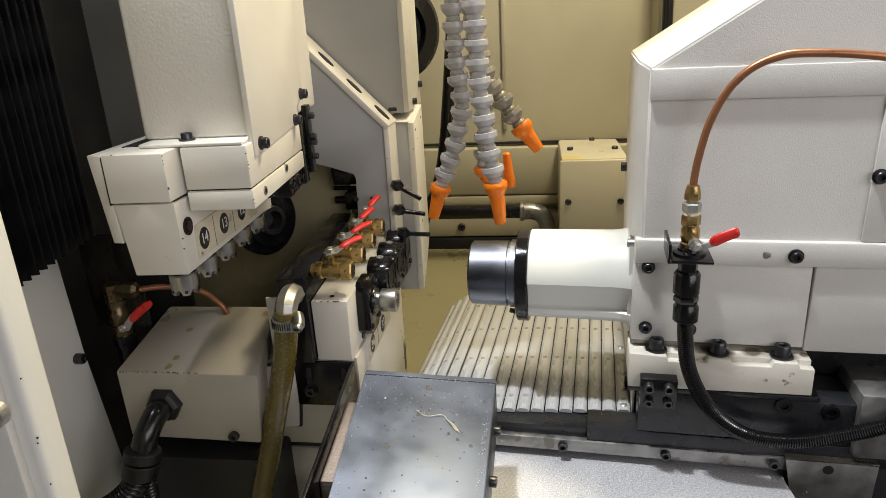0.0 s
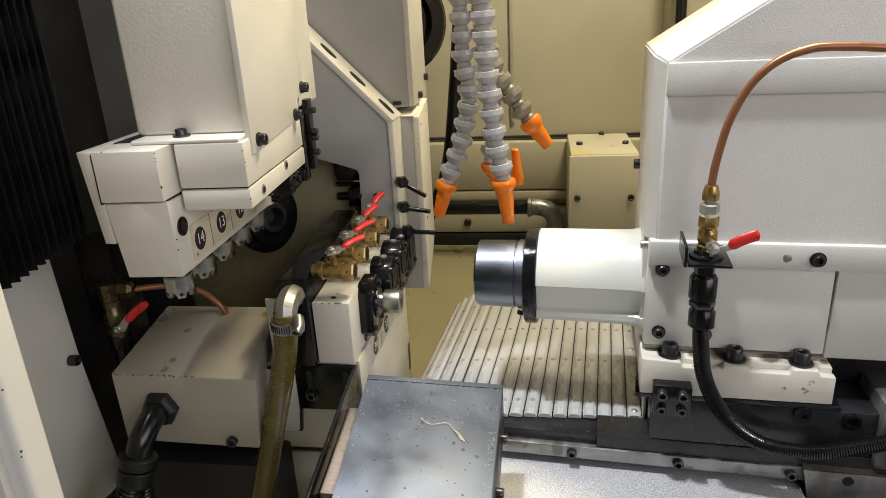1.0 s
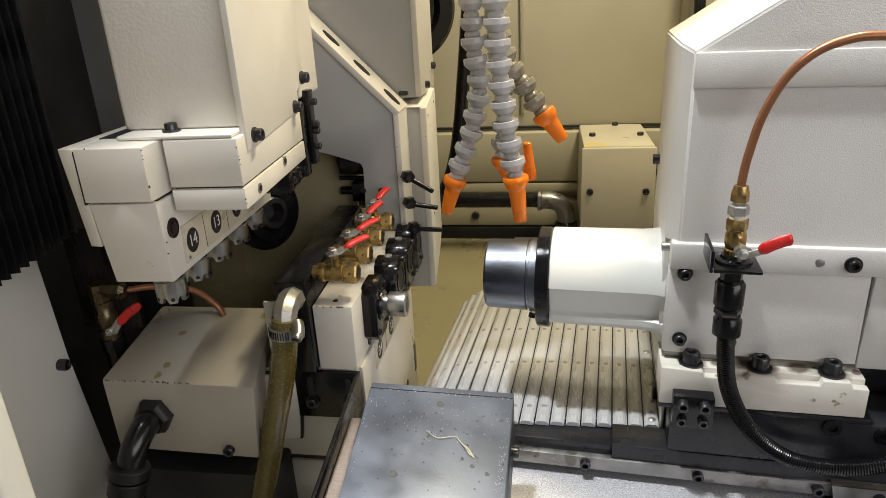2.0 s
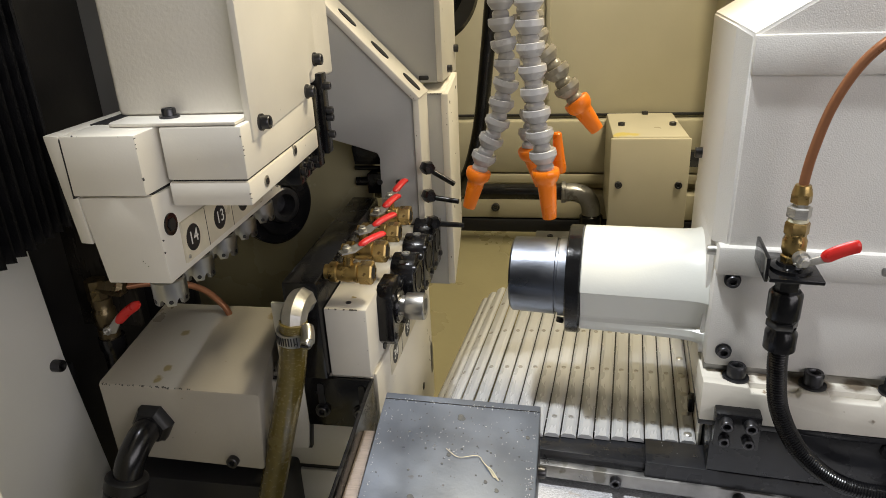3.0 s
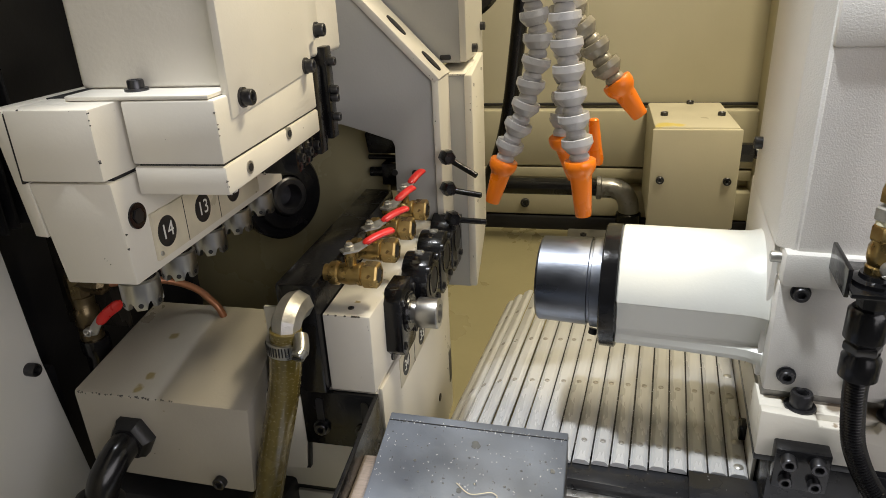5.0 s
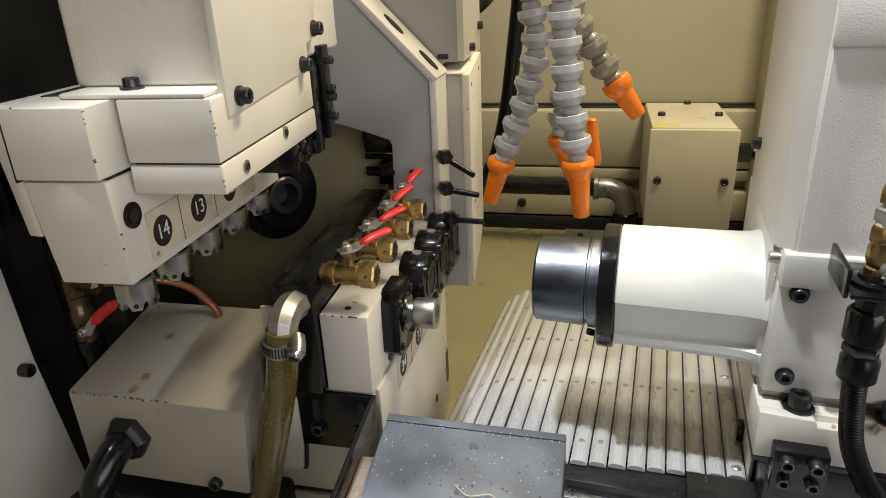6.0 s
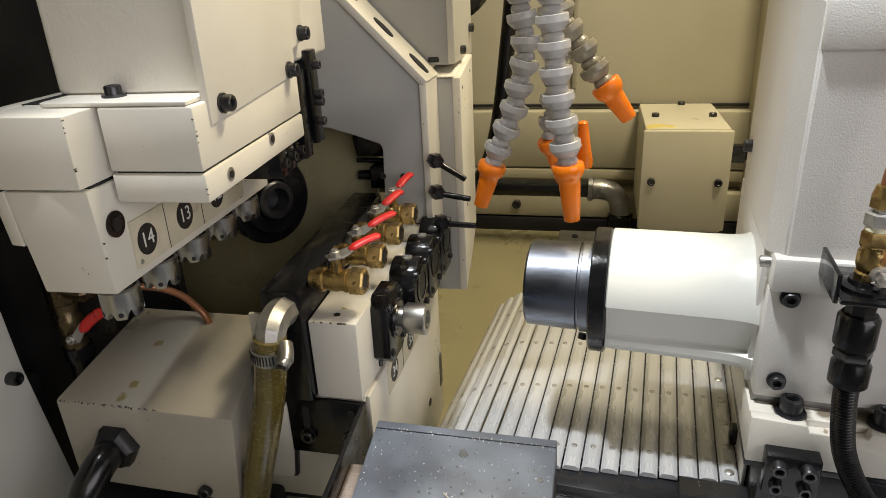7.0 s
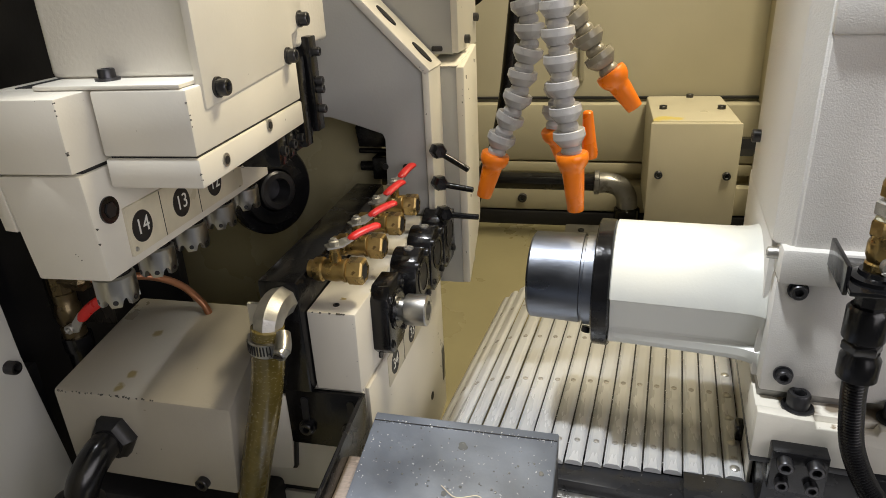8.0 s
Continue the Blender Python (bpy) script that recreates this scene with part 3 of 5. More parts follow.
def crown_nut(at, r, h, notches=6, deep=0.0044):
    """A castle nut open below, its lower rim cut by round notches."""
    seg = notches * 10
    def low(i):
        q = abs((i % 10) - 4.5) / 2.1
        return deep * math.sqrt(max(0.0, 1 - q * q))
    bm = bmesh.new()
    rings = []
    for rr, base in ((r * 0.66, h - 0.002), (r * 0.70, 0.0), (r * 0.96, 0.0), (r, 0.0006), (r, h * 0.55), (r, h - 0.001), (r * 0.9, h)):
        ring = []
        for i in range(seg):
            a = 2 * math.pi * i / seg
            z = max(base, low(i)) if base < h * 0.5 else base
            ring.append(bm.verts.new((at[0] + rr * math.cos(a), at[1] + rr * math.sin(a), at[2] + z)))
        rings.append(ring)
    for r0, r1 in zip(rings, rings[1:]):
        for i in range(seg):
            bm.faces.new((r0[i], r0[(i + 1) % seg], r1[(i + 1) % seg], r1[i]))
    bm.faces.new(rings[0]), bm.faces.new(rings[-1])
    return bm


for k in range(5):
    y = 0.489 + 0.035 * k
    t = thing("collet_nut", (-0.157, y, 0.393), "bright steel notched collet nut under the drilling head", "collet nut", "collet nuts of the head")
    part("shank", lathe((-0.157, y, 0.407), (0, 0, 1), [(0, 0.0085), (0.0115, 0.0088)], 24), BLACK, t)
    nut = part("nut", crown_nut((-0.157, y, 0.3950), 0.0098, 0.0150), CHROME, t)
    for j in range(6):
        a = radians(60 * j + 57)
        c = Vector((-0.157 + 0.0097 * math.cos(a), y + 0.0097 * math.sin(a), 0.3978))
        part("pin_hole", lathe(c, (math.cos(a), math.sin(a), 0), [(-0.0008, 0.0013), (0.0002, 0.0013)], 12), INK, nut)
    part("collet", lathe((-0.157, y, 0.3990), (0, 0, 1), [(0.003, 0.003), (0.0, 0.0045), (0.004, 0.0062)], 24), BLACK, t)

# black strip of clamp blocks behind the head
rail = thing("clamp_rail", (-0.09, 0.607, 0.44), "black steel clamp rail with row of screws behind the head", "rail")
part("bar", box(-0.104, -0.0950, 0.5990, 0.6105, 0.4440, 0.4960, 0.0008), BLACK, rail)
part("bar", box(-0.104, -0.0925, 0.6150, 0.6265, 0.4500, 0.5060, 0.0008), BLACK, rail)
part("web_plate", box(-0.110, -0.1000, 0.5985, 0.6300, 0.4520, 0.5050, 0.0008), BLACK, rail)
for y, x, z in ((0.6210, -0.0925, 0.497), (0.6210, -0.0925, 0.480), (0.6210, -0.0925, 0.475), (0.6210, -0.0925, 0.463)):
    screw(rail, (x, y, z), (1, 0, 0), 0.0027, 0.0040)
for k in range(4, 8):
    y = 0.515 + 0.013 * k
    part("block", box(-0.128, -0.0985, y, y + 0.0118, 0.4360 + 0.0012 * k, 0.4565, 0.0008), BLACK, rail)
    screw(rail, (-0.0985, y + 0.0058, 0.4465 + 0.0006 * k), (1, 0, 0), 0.0028, 0.0026)
F[0] = WORLD
wh = thing("spindle_wheel", (-0.18, 0.69, 0.38), "black steel wheel with open hub behind the drilling head", "wheel")
part("disc", lathe((-0.190, 0.703, 0.384), (0.86, -0.5, 0.05), [(0, 0.033), (0.003, 0.036), (0.010, 0.036), (0.012, 0.034), (0.012, 0.028), (0.016, 0.0265), (0.016, 0.017), (0.006, 0.014)], 56), BLACK, wh)
part("hub", lathe((-0.188, 0.702, 0.384), (0.86, -0.5, 0.05), [(0, 0.0155), (0.0165, 0.0155), (0.018, 0.014), (0.018, 0.010), (0.004, 0.009)], 40), SCREW, wh, "oily steel hub ring")

# ---- left side: bellows, recess, panel, door post ----
bel = thing("bellows", (-0.29, 0.48, 0.41), "black folded bellows way cover", "bellows")
bm = prism([(-0.2500, 0.0), (-0.2515, -0.0008), (-0.2615, 0.0037), (-0.2615, 0.0045), (-0.2515, 0.0082 - 0.0008), (-0.2500, 0.0082), (-0.2525, 0.0082), (-0.2605, 0.0041), (-0.2525, 0.0008)], "z", 0, 0.46, 0)
fold_me = bpy.data.meshes.new("fold")
bm.to_mesh(fold_me)
bm.free()
finish(fold_me, RUBBER, 0)
for k in range(21):
    y = 0.36 + 0.0082 * k
    ob = new("fold", fold_me)
    ob.parent = bel
    ob.matrix_basis = Matrix.Translation(Vector((0, y, 0.406 + (y - 0.36) * 0.105)) - origin(bel))
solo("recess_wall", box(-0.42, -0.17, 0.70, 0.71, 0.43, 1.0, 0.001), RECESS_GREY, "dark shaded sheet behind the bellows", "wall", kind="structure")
# near-black sheets stand in for the shade beside and behind the bellows
solo("recess_lower_wall", box(-0.42, -0.283, 0.70, 0.71, 0.10, 0.429, 0.001), DARK, "near-black lower sheet behind the bellows, shade put into its colour", "wall", kind="structure")
solo("recess_side", box(-0.345, -0.335, 0.35, 0.70, 0.10, 1.0, 0.001), DARK, "near-black side sheet beside bellows, shade put into its colour", "wall", kind="structure")
solo("inner_guard", hexa([(-0.335, 0.735, 0.10), (-0.127, 0.735, 0.10), (-0.127, 0.742, 0.10), (-0.335, 0.742, 0.10)], [(-0.335, 0.765, 0.43), (-0.110, 0.765, 0.43), (-0.110, 0.772, 0.43), (-0.335, 0.772, 0.43)], 0.001), OLIVE, "oily cream inner guard sheet behind the head", "wall", kind="structure")
pan = thing("side_panel", (-0.30, 0.45, 0.12), "pale painted side guard panel with one screw", "panel")
part("panel", prism([(0.30, 0.10), (0.558, 0.10), (0.552, 0.20), (0.538, 0.32), (0.533, 0.425), (0.30, 0.425)], "x", -0.305, -0.290, 0.002), PALE, pan)
screw(pan, (-0.290, 0.5265, 0.318), (1, 0, 0), 0.0044, 0.007)
# panel coloured near-black for the shade under the bellows
solo("inner_side_panel", box(-0.315, -0.305, 0.40, 0.56, 0.10, 0.30, 0.002), DARK, "near-black inner guard panel, shade put into its colour", "panel")
post = thing("door_post", (-0.22, 0.38, 0.1), "pale painted door post with pan-head screw", "door post")
part("post", box(-0.30, -0.167, 0.340, 0.360, -0.2, 1.0, 0.004, 3), PALE, post)
part("frame_strip", box(-0.32, -0.176, 0.334, 0.340, -0.2, 1.0, 0.002), GREY_PAINT, post)
screw(post, (-0.180, 0.334, 0.395), (0, -1, 0), 0.008, 0.005, ZINC)

# left coolant valve and copper pipe
lv = thing("coolant_valve", (-0.27, 0.565, 0.33), "brass ball valve with red lever and copper pipe", "valve")
part("bracket", box(-0.315, -0.262, 0.592, 0.595, 0.315, 0.405, 0.0008), OILY_SHEET, lv, "oily galvanised bracket")
part("elbow", merged(lathe((-0.272, 0.565, 0.353), (0, 0, 1), [(0, 0.0075), (0.016, 0.0075)], 8), lathe((-0.272, 0.565, 0.364), (1, -0.05, 0), [(0, 0.006), (0.012, 0.006), (0.013, 0.0072), (0.022, 0.0072), (0.025, 0.004)], 6)), SHADED_BRASS, lv)
part("body", lathe((-0.271, 0.565, 0.322), (0, 0, 1), [(0, 0.0078), (0.008, 0.0078), (0.009, 0.0068), (0.012, 0.0085), (0.022, 0.0085), (0.024, 0.0072), (0.032, 0.0076)], 20), SHADED_BRASS, lv)
part("lower_hose", lathe((-0.270, 0.565, 0.28), (0, 0, 1), [(0, 0.008), (0.03, 0.008), (0.032, 0.0095), (0.042, 0.0095)], 16), BLACK_PLASTIC, lv)
lever = part("lever", hexa([(-0.267, 0.5545, 0.329), (-0.256, 0.5545, 0.331), (-0.246, 0.5545, 0.346), (-0.252, 0.5545, 0.346)], [(-0.267, 0.553, 0.329), (-0.256, 0.553, 0.331), (-0.246, 0.553, 0.346), (-0.252, 0.553, 0.346)], 0.0003), ZINC, lv)
part("grip", flat_sweep(glide([(-0.253, 0.5538, 0.340), (-0.243, 0.5538, 0.349), (-0.231, 0.5538, 0.357)], 5), (-0.6, 0, 0.8), 0.0036, 0.0019), RED, lever, "red vinyl grip")
screw(lv, (-0.262, 0.5545, 0.333), (0, -1, 0), 0.0032, 0.003, ZINC)
part("copper_pipe", sweep(glide([(-0.250, 0.565, 0.3635), (-0.238, 0.580, 0.3600), (-0.224, 0.595, 0.3535), (-0.209, 0.600, 0.3465), (-0.198, 0.600, 0.338), (-0.1905, 0.600, 0.327), (-0.186, 0.600, 0.30)]), 0.0026, 12), COPPER, lv, "thin copper coolant pipe")

# ---- junction box with conduit ----
jb = thing("junction_box", (-0.19, 0.56, 0.25), "cream sheet-metal junction box with chipped edge and oil stains", "box")
part("body", hexa([(-0.2505, 0.518, 0.250), (-0.136, 0.518, 0.247), (-0.155, 0.61, 0.252), (-0.255, 0.61, 0.252)], [(-0.2505, 0.517, 0.3125), (-0.1295, 0.517, 0.311), (-0.148, 0.612, 0.328), (-0.252, 0.612, 0.328)], 0.0025), JB_DARK, jb)
rnd = random.Random(5)
for k in range(34):
    x = -0.247 + 0.066 * rnd.random() ** 1.6
    part("chip", lathe((x, 0.5176 + rnd.random() * 0.0005, 0.3120 - rnd.random() * 0.0006), (0, -0.7, 1), [(-0.0004, 0.0004 + 0.0005 * rnd.random()), (0.00005, 0.0004)], 7, lambda i, s: 1 + 0.4 * math.sin(i * 2.4)), CHIP, jb)
screw(jb, (-0.158, 0.5175, 0.2545), (0, -1, 0), 0.0042, 0.004)
screw(jb, (-0.1435, 0.56, 0.300), (1, 0, 0), 0.0035, 0.004)
gl = part("gland_nut", lathe((-0.2125, 0.518, 0.2835), (0, -1, 0), [(0, 0.0150), (0.005, 0.0150), (0.007, 0.0132), (0.010, 0.0118)], 6), MATT_BLACK, jb, "black hexagonal gland nut")
part("conduit_elbow", sweep(glide([(-0.2125, 0.511, 0.2835), (-0.2130, 0.500, 0.2815), (-0.2150, 0.489, 0.273), (-0.2175, 0.484, 0.261)], 8), 0.0095, 20), BLACK_PLASTIC, jb)
part("union_nut", merged(lathe((-0.2172, 0.4845, 0.2635), (-0.2, -0.25, -1), [(0, 0.0112), (0.0015, 0.0138), (0.0085, 0.0142), (0.0095, 0.0130)], 28), lathe((-0.2192, 0.482, 0.2535), (-0.25, -0.25, -1), [(0, 0.0128), (0.001, 0.0136), (0.012, 0.0132), (0.0135, 0.0112)], 28)), MATT_BLACK, jb)
corrugated("conduit", [(-0.2215, 0.4785, 0.243), (-0.2275, 0.474, 0.232), (-0.240, 0.468, 0.222), (-0.258, 0.460, 0.212), (-0.275, 0.45, 0.190), (-0.29, 0.43, 0.15)], 0.0108, 0.0036, jb, BLACK_PLASTIC)
jc = thing("thin_conduit", (-0.22, 0.49, 0.15), "thin black corrugated conduit", "conduit")
corrugated("conduit", [(-0.222, 0.49, 0.252), (-0.222, 0.488, 0.22), (-0.222, 0.488, 0.17), (-0.225, 0.488, 0.1)], 0.006, 0.003, jc, BLACK_PLASTIC)
base = thing("machine_base", (-0.15, 0.6, 0.12), "dark machine base casting under the junction box", "base")
part("body", box(-0.26, -0.12, 0.57, 0.72, 0.10, 0.252, 0.003), BASE_GREY, base)
# added black filler where only a dark hollow shows below the box
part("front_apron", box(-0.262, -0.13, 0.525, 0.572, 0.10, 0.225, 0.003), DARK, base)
part("cream_side", box(-0.150, -0.0650, 0.5605, 0.722, 0.2185, 0.3010, 0.0012), CREAM, base)
part("edge_plate", box(-0.1308, -0.1193, 0.5545, 0.5572, 0.2975, 0.3610, 0.0006), CREAM, base)
part("groove", box(-0.150, -0.066, 0.5625, 0.72, 0.2140, 0.2186, 0), INK, base)
part("foot_apron", box(-0.150, -0.0645, 0.5600, 0.722, 0.10, 0.2141, 0.001), GREY_PAINT, base)
part("plate_joint", prism([(-0.165, 0.2335), (-0.1164, 0.2378), (-0.1092, 0.298), (-0.165, 0.298)], "y", 0.5570, 0.5604, 0), INK, base)
part("front_plate", prism([(-0.165, 0.235), (-0.1181, 0.2393), (-0.1110, 0.297), (-0.165, 0.297)], "y", 0.5545, 0.5575, 0.0006), CREAM, base)

# ---- valve manifold ----
mf = thing("valve_manifold", (-0.09, 0.64, 0.30), "cream tool block with black manifold bar", "manifold")
part("bar", hexa([(-0.1185, 0.550, 0.304), (-0.0938, 0.550, 0.304), (-0.1000, 0.738, 0.304), (-0.1260, 0.738, 0.304)], [(-0.1190, 0.550, 0.379), (-0.0942, 0.550, 0.379), (-0.1022, 0.738, 0.379), (-0.1262, 0.738, 0.379)], 0.002), BLACK, mf, "black oxide manifold bar")
part("block", hexa([(-0.0934, 0.556, 0.304), (-0.0640, 0.556, 0.304), (-0.0645, 0.724, 0.304), (-0.1000, 0.724, 0.304)], [(-0.0936, 0.556, 0.3575), (-0.0632, 0.556, 0.3575), (-0.0645, 0.724, 0.3575), (-0.1005, 0.724, 0.3575)], 0.0012), BLOCK_CREAM, mf)
part("tool_body", box(-0.0645, -0.0618, 0.5625, 0.752, 0.12, 0.3030, 0.0008), CREAM, mf)
part("lower_body", box(-0.093, -0.0645, 0.562, 0.722, 0.12, 0.3035, 0.0012), CREAM, mf)
screw(mf, (-0.0785, 0.566, 0.3575), (0, 0, 1), 0.002, 0.0006)
for k in range(26):
    x, y = (-0.0648 - 0.001 * rnd.random(), 0.557 + 0.12 * rnd.random() ** 1.5) if k < 16 else (-0.091 + 0.026 * rnd.random(), 0.5562)
    part("chip", lathe((x + 0.0006, y, 0.3573), (0.3, 0, 1), [(-0.0002, 0.0005 + 0.0008 * rnd.random()), (0.0001, 0.0005)], 7, lambda i, s: 1 + 0.4 * math.sin(i * 2.4)), CHIP, mf)
lp = part("number_plate", box(-0.0625, -0.0612, 0.599, 0.690, 0.2790, 0.3020, 0.0003), LABEL, mf, "pale number plate")
for y, tx in ((0.6135, "34"), (0.6560, "33")):
    part("disc", lathe((-0.0613, y, 0.2905), (1, 0, 0), [(0, 0.0085), (0.0003, 0.0085)], 28), INK, lp)
    words("number", tx, (-0.0608, y, 0.2905), (0, 1, 0), (0, 0, 1), 0.0115, PALE, lp)
part("joint", box(-0.0614, -0.0610, 0.6345, 0.6350, 0.2793, 0.3017, 0), CHIP, lp)
part("latch_plate", box(-0.0620, -0.0612, 0.742, 0.7505, 0.190, 0.222, 0.0003), GALV, mf)
for at in ((-0.0635, 0.594, 0.309), (-0.0618, 0.703, 0.200)):
    part("bore", lathe(at, (1, 0, 0), [(-0.001, 0.0036), (0.0005, 0.0036)], 16), INK, mf)


def tool_holder(y, z, long):
    t = thing("tool_holder", (-0.06, y, z), "black flanged rotary tool holder on the block", "tool holder", "tool holders on the block")
    if long:
        part("flange", prism([(y - 0.0175, z - 0.021), (y - 0.0105, z - 0.0275), (y + 0.0105, z - 0.0275), (y + 0.0175, z - 0.021), (y + 0.0175, z + 0.014), (y + 0.0105, z + 0.021), (y - 0.0105, z + 0.021), (y - 0.0175, z + 0.014)], "x", -0.0645, -0.0525, 0.001), BLACK, t)
        part("sleeve", lathe((-0.0525, y, z), (1, 0, 0), [(0, 0.0135), (0.0012, 0.0135), (0.0012, 0.0120), (0.0025, 0.0115), (0.0025, 0.009)], 32), BLACK, t)
        part("shaft", lathe((-0.0530, y, z), (1, 0, 0), [(0, 0.0074), (0.0065, 0.0074), (0.007, 0.0096), (0.0077, 0.0101), (0.0207, 0.0101), (0.0214, 0.0094), (0.0214, 0.0063), (0.0165, 0.0060)], 40), CHROME, t, "bright ground steel shaft")
        part("bore", lathe((-0.0362, y, z), (1, 0, 0), [(0, 0.0061), (0.0005, 0.0061)], 20), INK, t)
        face = -0.0525
    else:
        dome = [(y + 0.0185 * math.cos(math.pi * k / 14), z + 0.0015 + 0.0185 * math.sin(math.pi * k / 14)) for k in range(15)]
        part("body", prism(dome + [(y - 0.0185, z - 0.020), (y - 0.012, z - 0.026), (y + 0.012, z - 0.026), (y + 0.0185, z - 0.020)], "x", -0.0645, -0.0455, 0.001), BLACK, t)
        part("bore_ring", lathe((-0.0455, y, z), (1, 0, 0), [(0, 0.0125), (0.0008, 0.0125), (0.0008, 0.0098), (-0.004, 0.0095)], 32), BLACK, t)
        part("bore", lathe((-0.0462, y, z), (1, 0, 0), [(0, 0.0096), (0.0010, 0.0096)], 24), INK, t)
        screw(t, (-0.0545, y, z + 0.0198), (0, 0, 1), 0.0034, 0.0012, ZINC)
        face = -0.0455
    for dy, dz in ((-0.0125, -0.019), (0.0125, -0.019), (-0.0125, 0.0125), (0.0125, 0.0125)):
        screw(t, (face, y + dy, z + dz), (1, 0, 0), 0.0026, 0.0014)


tool_holder(0.600, 0.3395, True)
for y in (0.641, 0.683, 0.725):
    tool_holder(y, 0.3440, False)


def ball_valve(y, turn_, rise):
    t = thing("ball_valve", (-0.077, y, 0.378), "brass ball valve with red vinyl lever on the manifold", "valve", "manifold ball valves")
    z = 0.3795
    part("nipple", lathe((-0.0935, y, z), (1, 0, 0), [(0, 0.0054), (0.005, 0.0054)], 20), BRASS, t)
    part("body", lathe((-0.0900, y, z), (1, 0, 0), [(0, 0.0068), (0.001, 0.0074), (0.005, 0.0074), (0.006, 0.0061), (0.009, 0.0067), (0.013, 0.0070), (0.017, 0.0065), (0.0185, 0.0072), (0.0200, 0.0072), (0.021, 0.0059)], 24), BRASS, t)
    part("end_nut", lathe((-0.0695, y, z), (1, 0, 0), [(0, 0.0070), (0.001, 0.0081), (0.009, 0.0081), (0.0102, 0.0072), (0.0102, 0.0054), (0.003, 0.0050)], 6), BRASS, t, smooth=0)
    part("bore", lathe((-0.0603, y, z), (1, 0, 0), [(0, 0.0053), (0.0006, 0.0053)], 18), INK, t)
    part("stem", lathe((-0.0768, y, z + 0.006), (0, 0, 1), [(0, 0.0036), (0.0085, 0.0032)], 16), BRASS, t)
    part("nut", lathe((-0.0768, y, z + 0.0152), (0, 0, 1), [(0, 0.0032), (0.003, 0.0032), (0.0036, 0.0022), (0.0046, 0.0020)], 6), ZINC, t)
    arm = Vector((math.cos(radians(turn_)), math.sin(radians(turn_)), 0))
    side = Vector((-arm.y, arm.x, 0))
    c = Vector((-0.0768, y, z + 0.0145))
    ring = [c - arm * 0.005 - side * 0.0034, c + arm * 0.004 - side * 0.0040, c + arm * 0.013 - side * 0.0026 + Vector((0, 0, 0.002 + rise)), c + arm * 0.013 + side * 0.0026 + Vector((0, 0, 0.002 + rise)), c + arm * 0.004 + side * 0.0040, c - arm * 0.005 + side * 0.0034]
    bm = bmesh.new()
    lo, hi = [bm.verts.new(p) for p in ring], [bm.verts.new(p + Vector((0, 0, 0.0013))) for p in ring]
    bm.faces.new(lo), bm.faces.new(hi)
    for i in range(6):
        bm.faces.new((lo[i], lo[(i + 1) % 6], hi[(i + 1) % 6], hi[i]))
    lv_ = part("lever", bm, ZINC, t)
    up = Vector((0, 0, 1))
    grip = flat_sweep(glide([c + arm * 0.009 + up * (0.0020 + rise * 0.7), c + arm * 0.016 + up * (0.0040 + rise * 1.3), c + arm * 0.024 + up * (0.0056 + rise * 1.5), c + arm * 0.0290 + up * (0.0060 + rise * 1.5)], 5), side, 0.0036, 0.0019)
    part("grip", grip, RED, lv_, "red vinyl grip")


for y, turn_, rise in ((0.569, 40, 0.001), (0.607, 46, 0.001), (0.647, 66, 0.001), (0.687, 74, 0.0015)):
    ball_valve(y, turn_, rise)

# angle fitting, clamp and hose
hs = thing("coolant_hose", (-0.106, 0.53, 0.36), "olive reinforced hose on zinc elbow with worm-drive clamp", "hose")
part("elbow", sweep(glide([(-0.1040, 0.552, 0.3668), (-0.1038, 0.543, 0.3684), (-0.1036, 0.5355, 0.3678), (-0.1036, 0.5297, 0.3642), (-0.1038, 0.5275, 0.3580)], 3), lambda i: 0.0090 if i < 10 else 0.0084, 8), ZINC, hs, "faceted zinc elbow fitting", smooth=20)
path = glide([(-0.1030, 0.5272, 0.3625), (-0.1040, 0.5270, 0.354), (-0.1065, 0.527, 0.337), (-0.1123, 0.527, 0.3115), (-0.1229, 0.527, 0.2745), (-0.1374, 0.527, 0.224), (-0.149, 0.525, 0.185), (-0.165, 0.52, 0.13), (-0.17, 0.52, 0.05)], 10)
part("hose", sweep(path, 0.0092, 28), HOSE, hs)
for sgn in (1, -1):
    for ph in range(8):
        wind, up = [], Vector((0, 1, 0))
        for i, p in enumerate(path[2:60]):
            d = (path[i + 3] - path[i + 1]).normalized()
            side = d.cross(up).normalized()
            fwd = side.cross(d)
            a = sgn * i * 0.42 + ph * 2 * math.pi / 8
            wind.append(p + 0.00916 * (math.cos(a) * side + math.sin(a) * fwd))
        part("braid", sweep(wind, 0.00013, 4), THREAD, hs)
cl = part("clamp_band", lathe((-0.1047, 0.5270, 0.3488), (0.13, 0.0, 1), [(0, 0.0100), (0, 0.0107), (0.0085, 0.0107), (0.0085, 0.0100)], 36), CHROME, hs, "bright worm-drive hose clamp")
for k in range(14):
    a = radians(180 + 9.5 * k)
    c = Vector((-0.1041 + 0.0107 * math.cos(a), 0.5270 + 0.0107 * math.sin(a), 0.3531))
    s_ = box(-0.00035, 0.00035, -0.0004, 0.0004, -0.0028, 0.0028, 0)
    s_.transform(Matrix.Translation(c) @ Matrix.Rotation(a + math.pi / 2, 4, "Z"))
    part("band_slot", s_, INK, cl)
part("housing", sweep(glide([(-0.0940, 0.526, 0.3590), (-0.0915, 0.521, 0.3565), (-0.0905, 0.517, 0.3540)], 4), 0.0046, 12), CHROME, cl)
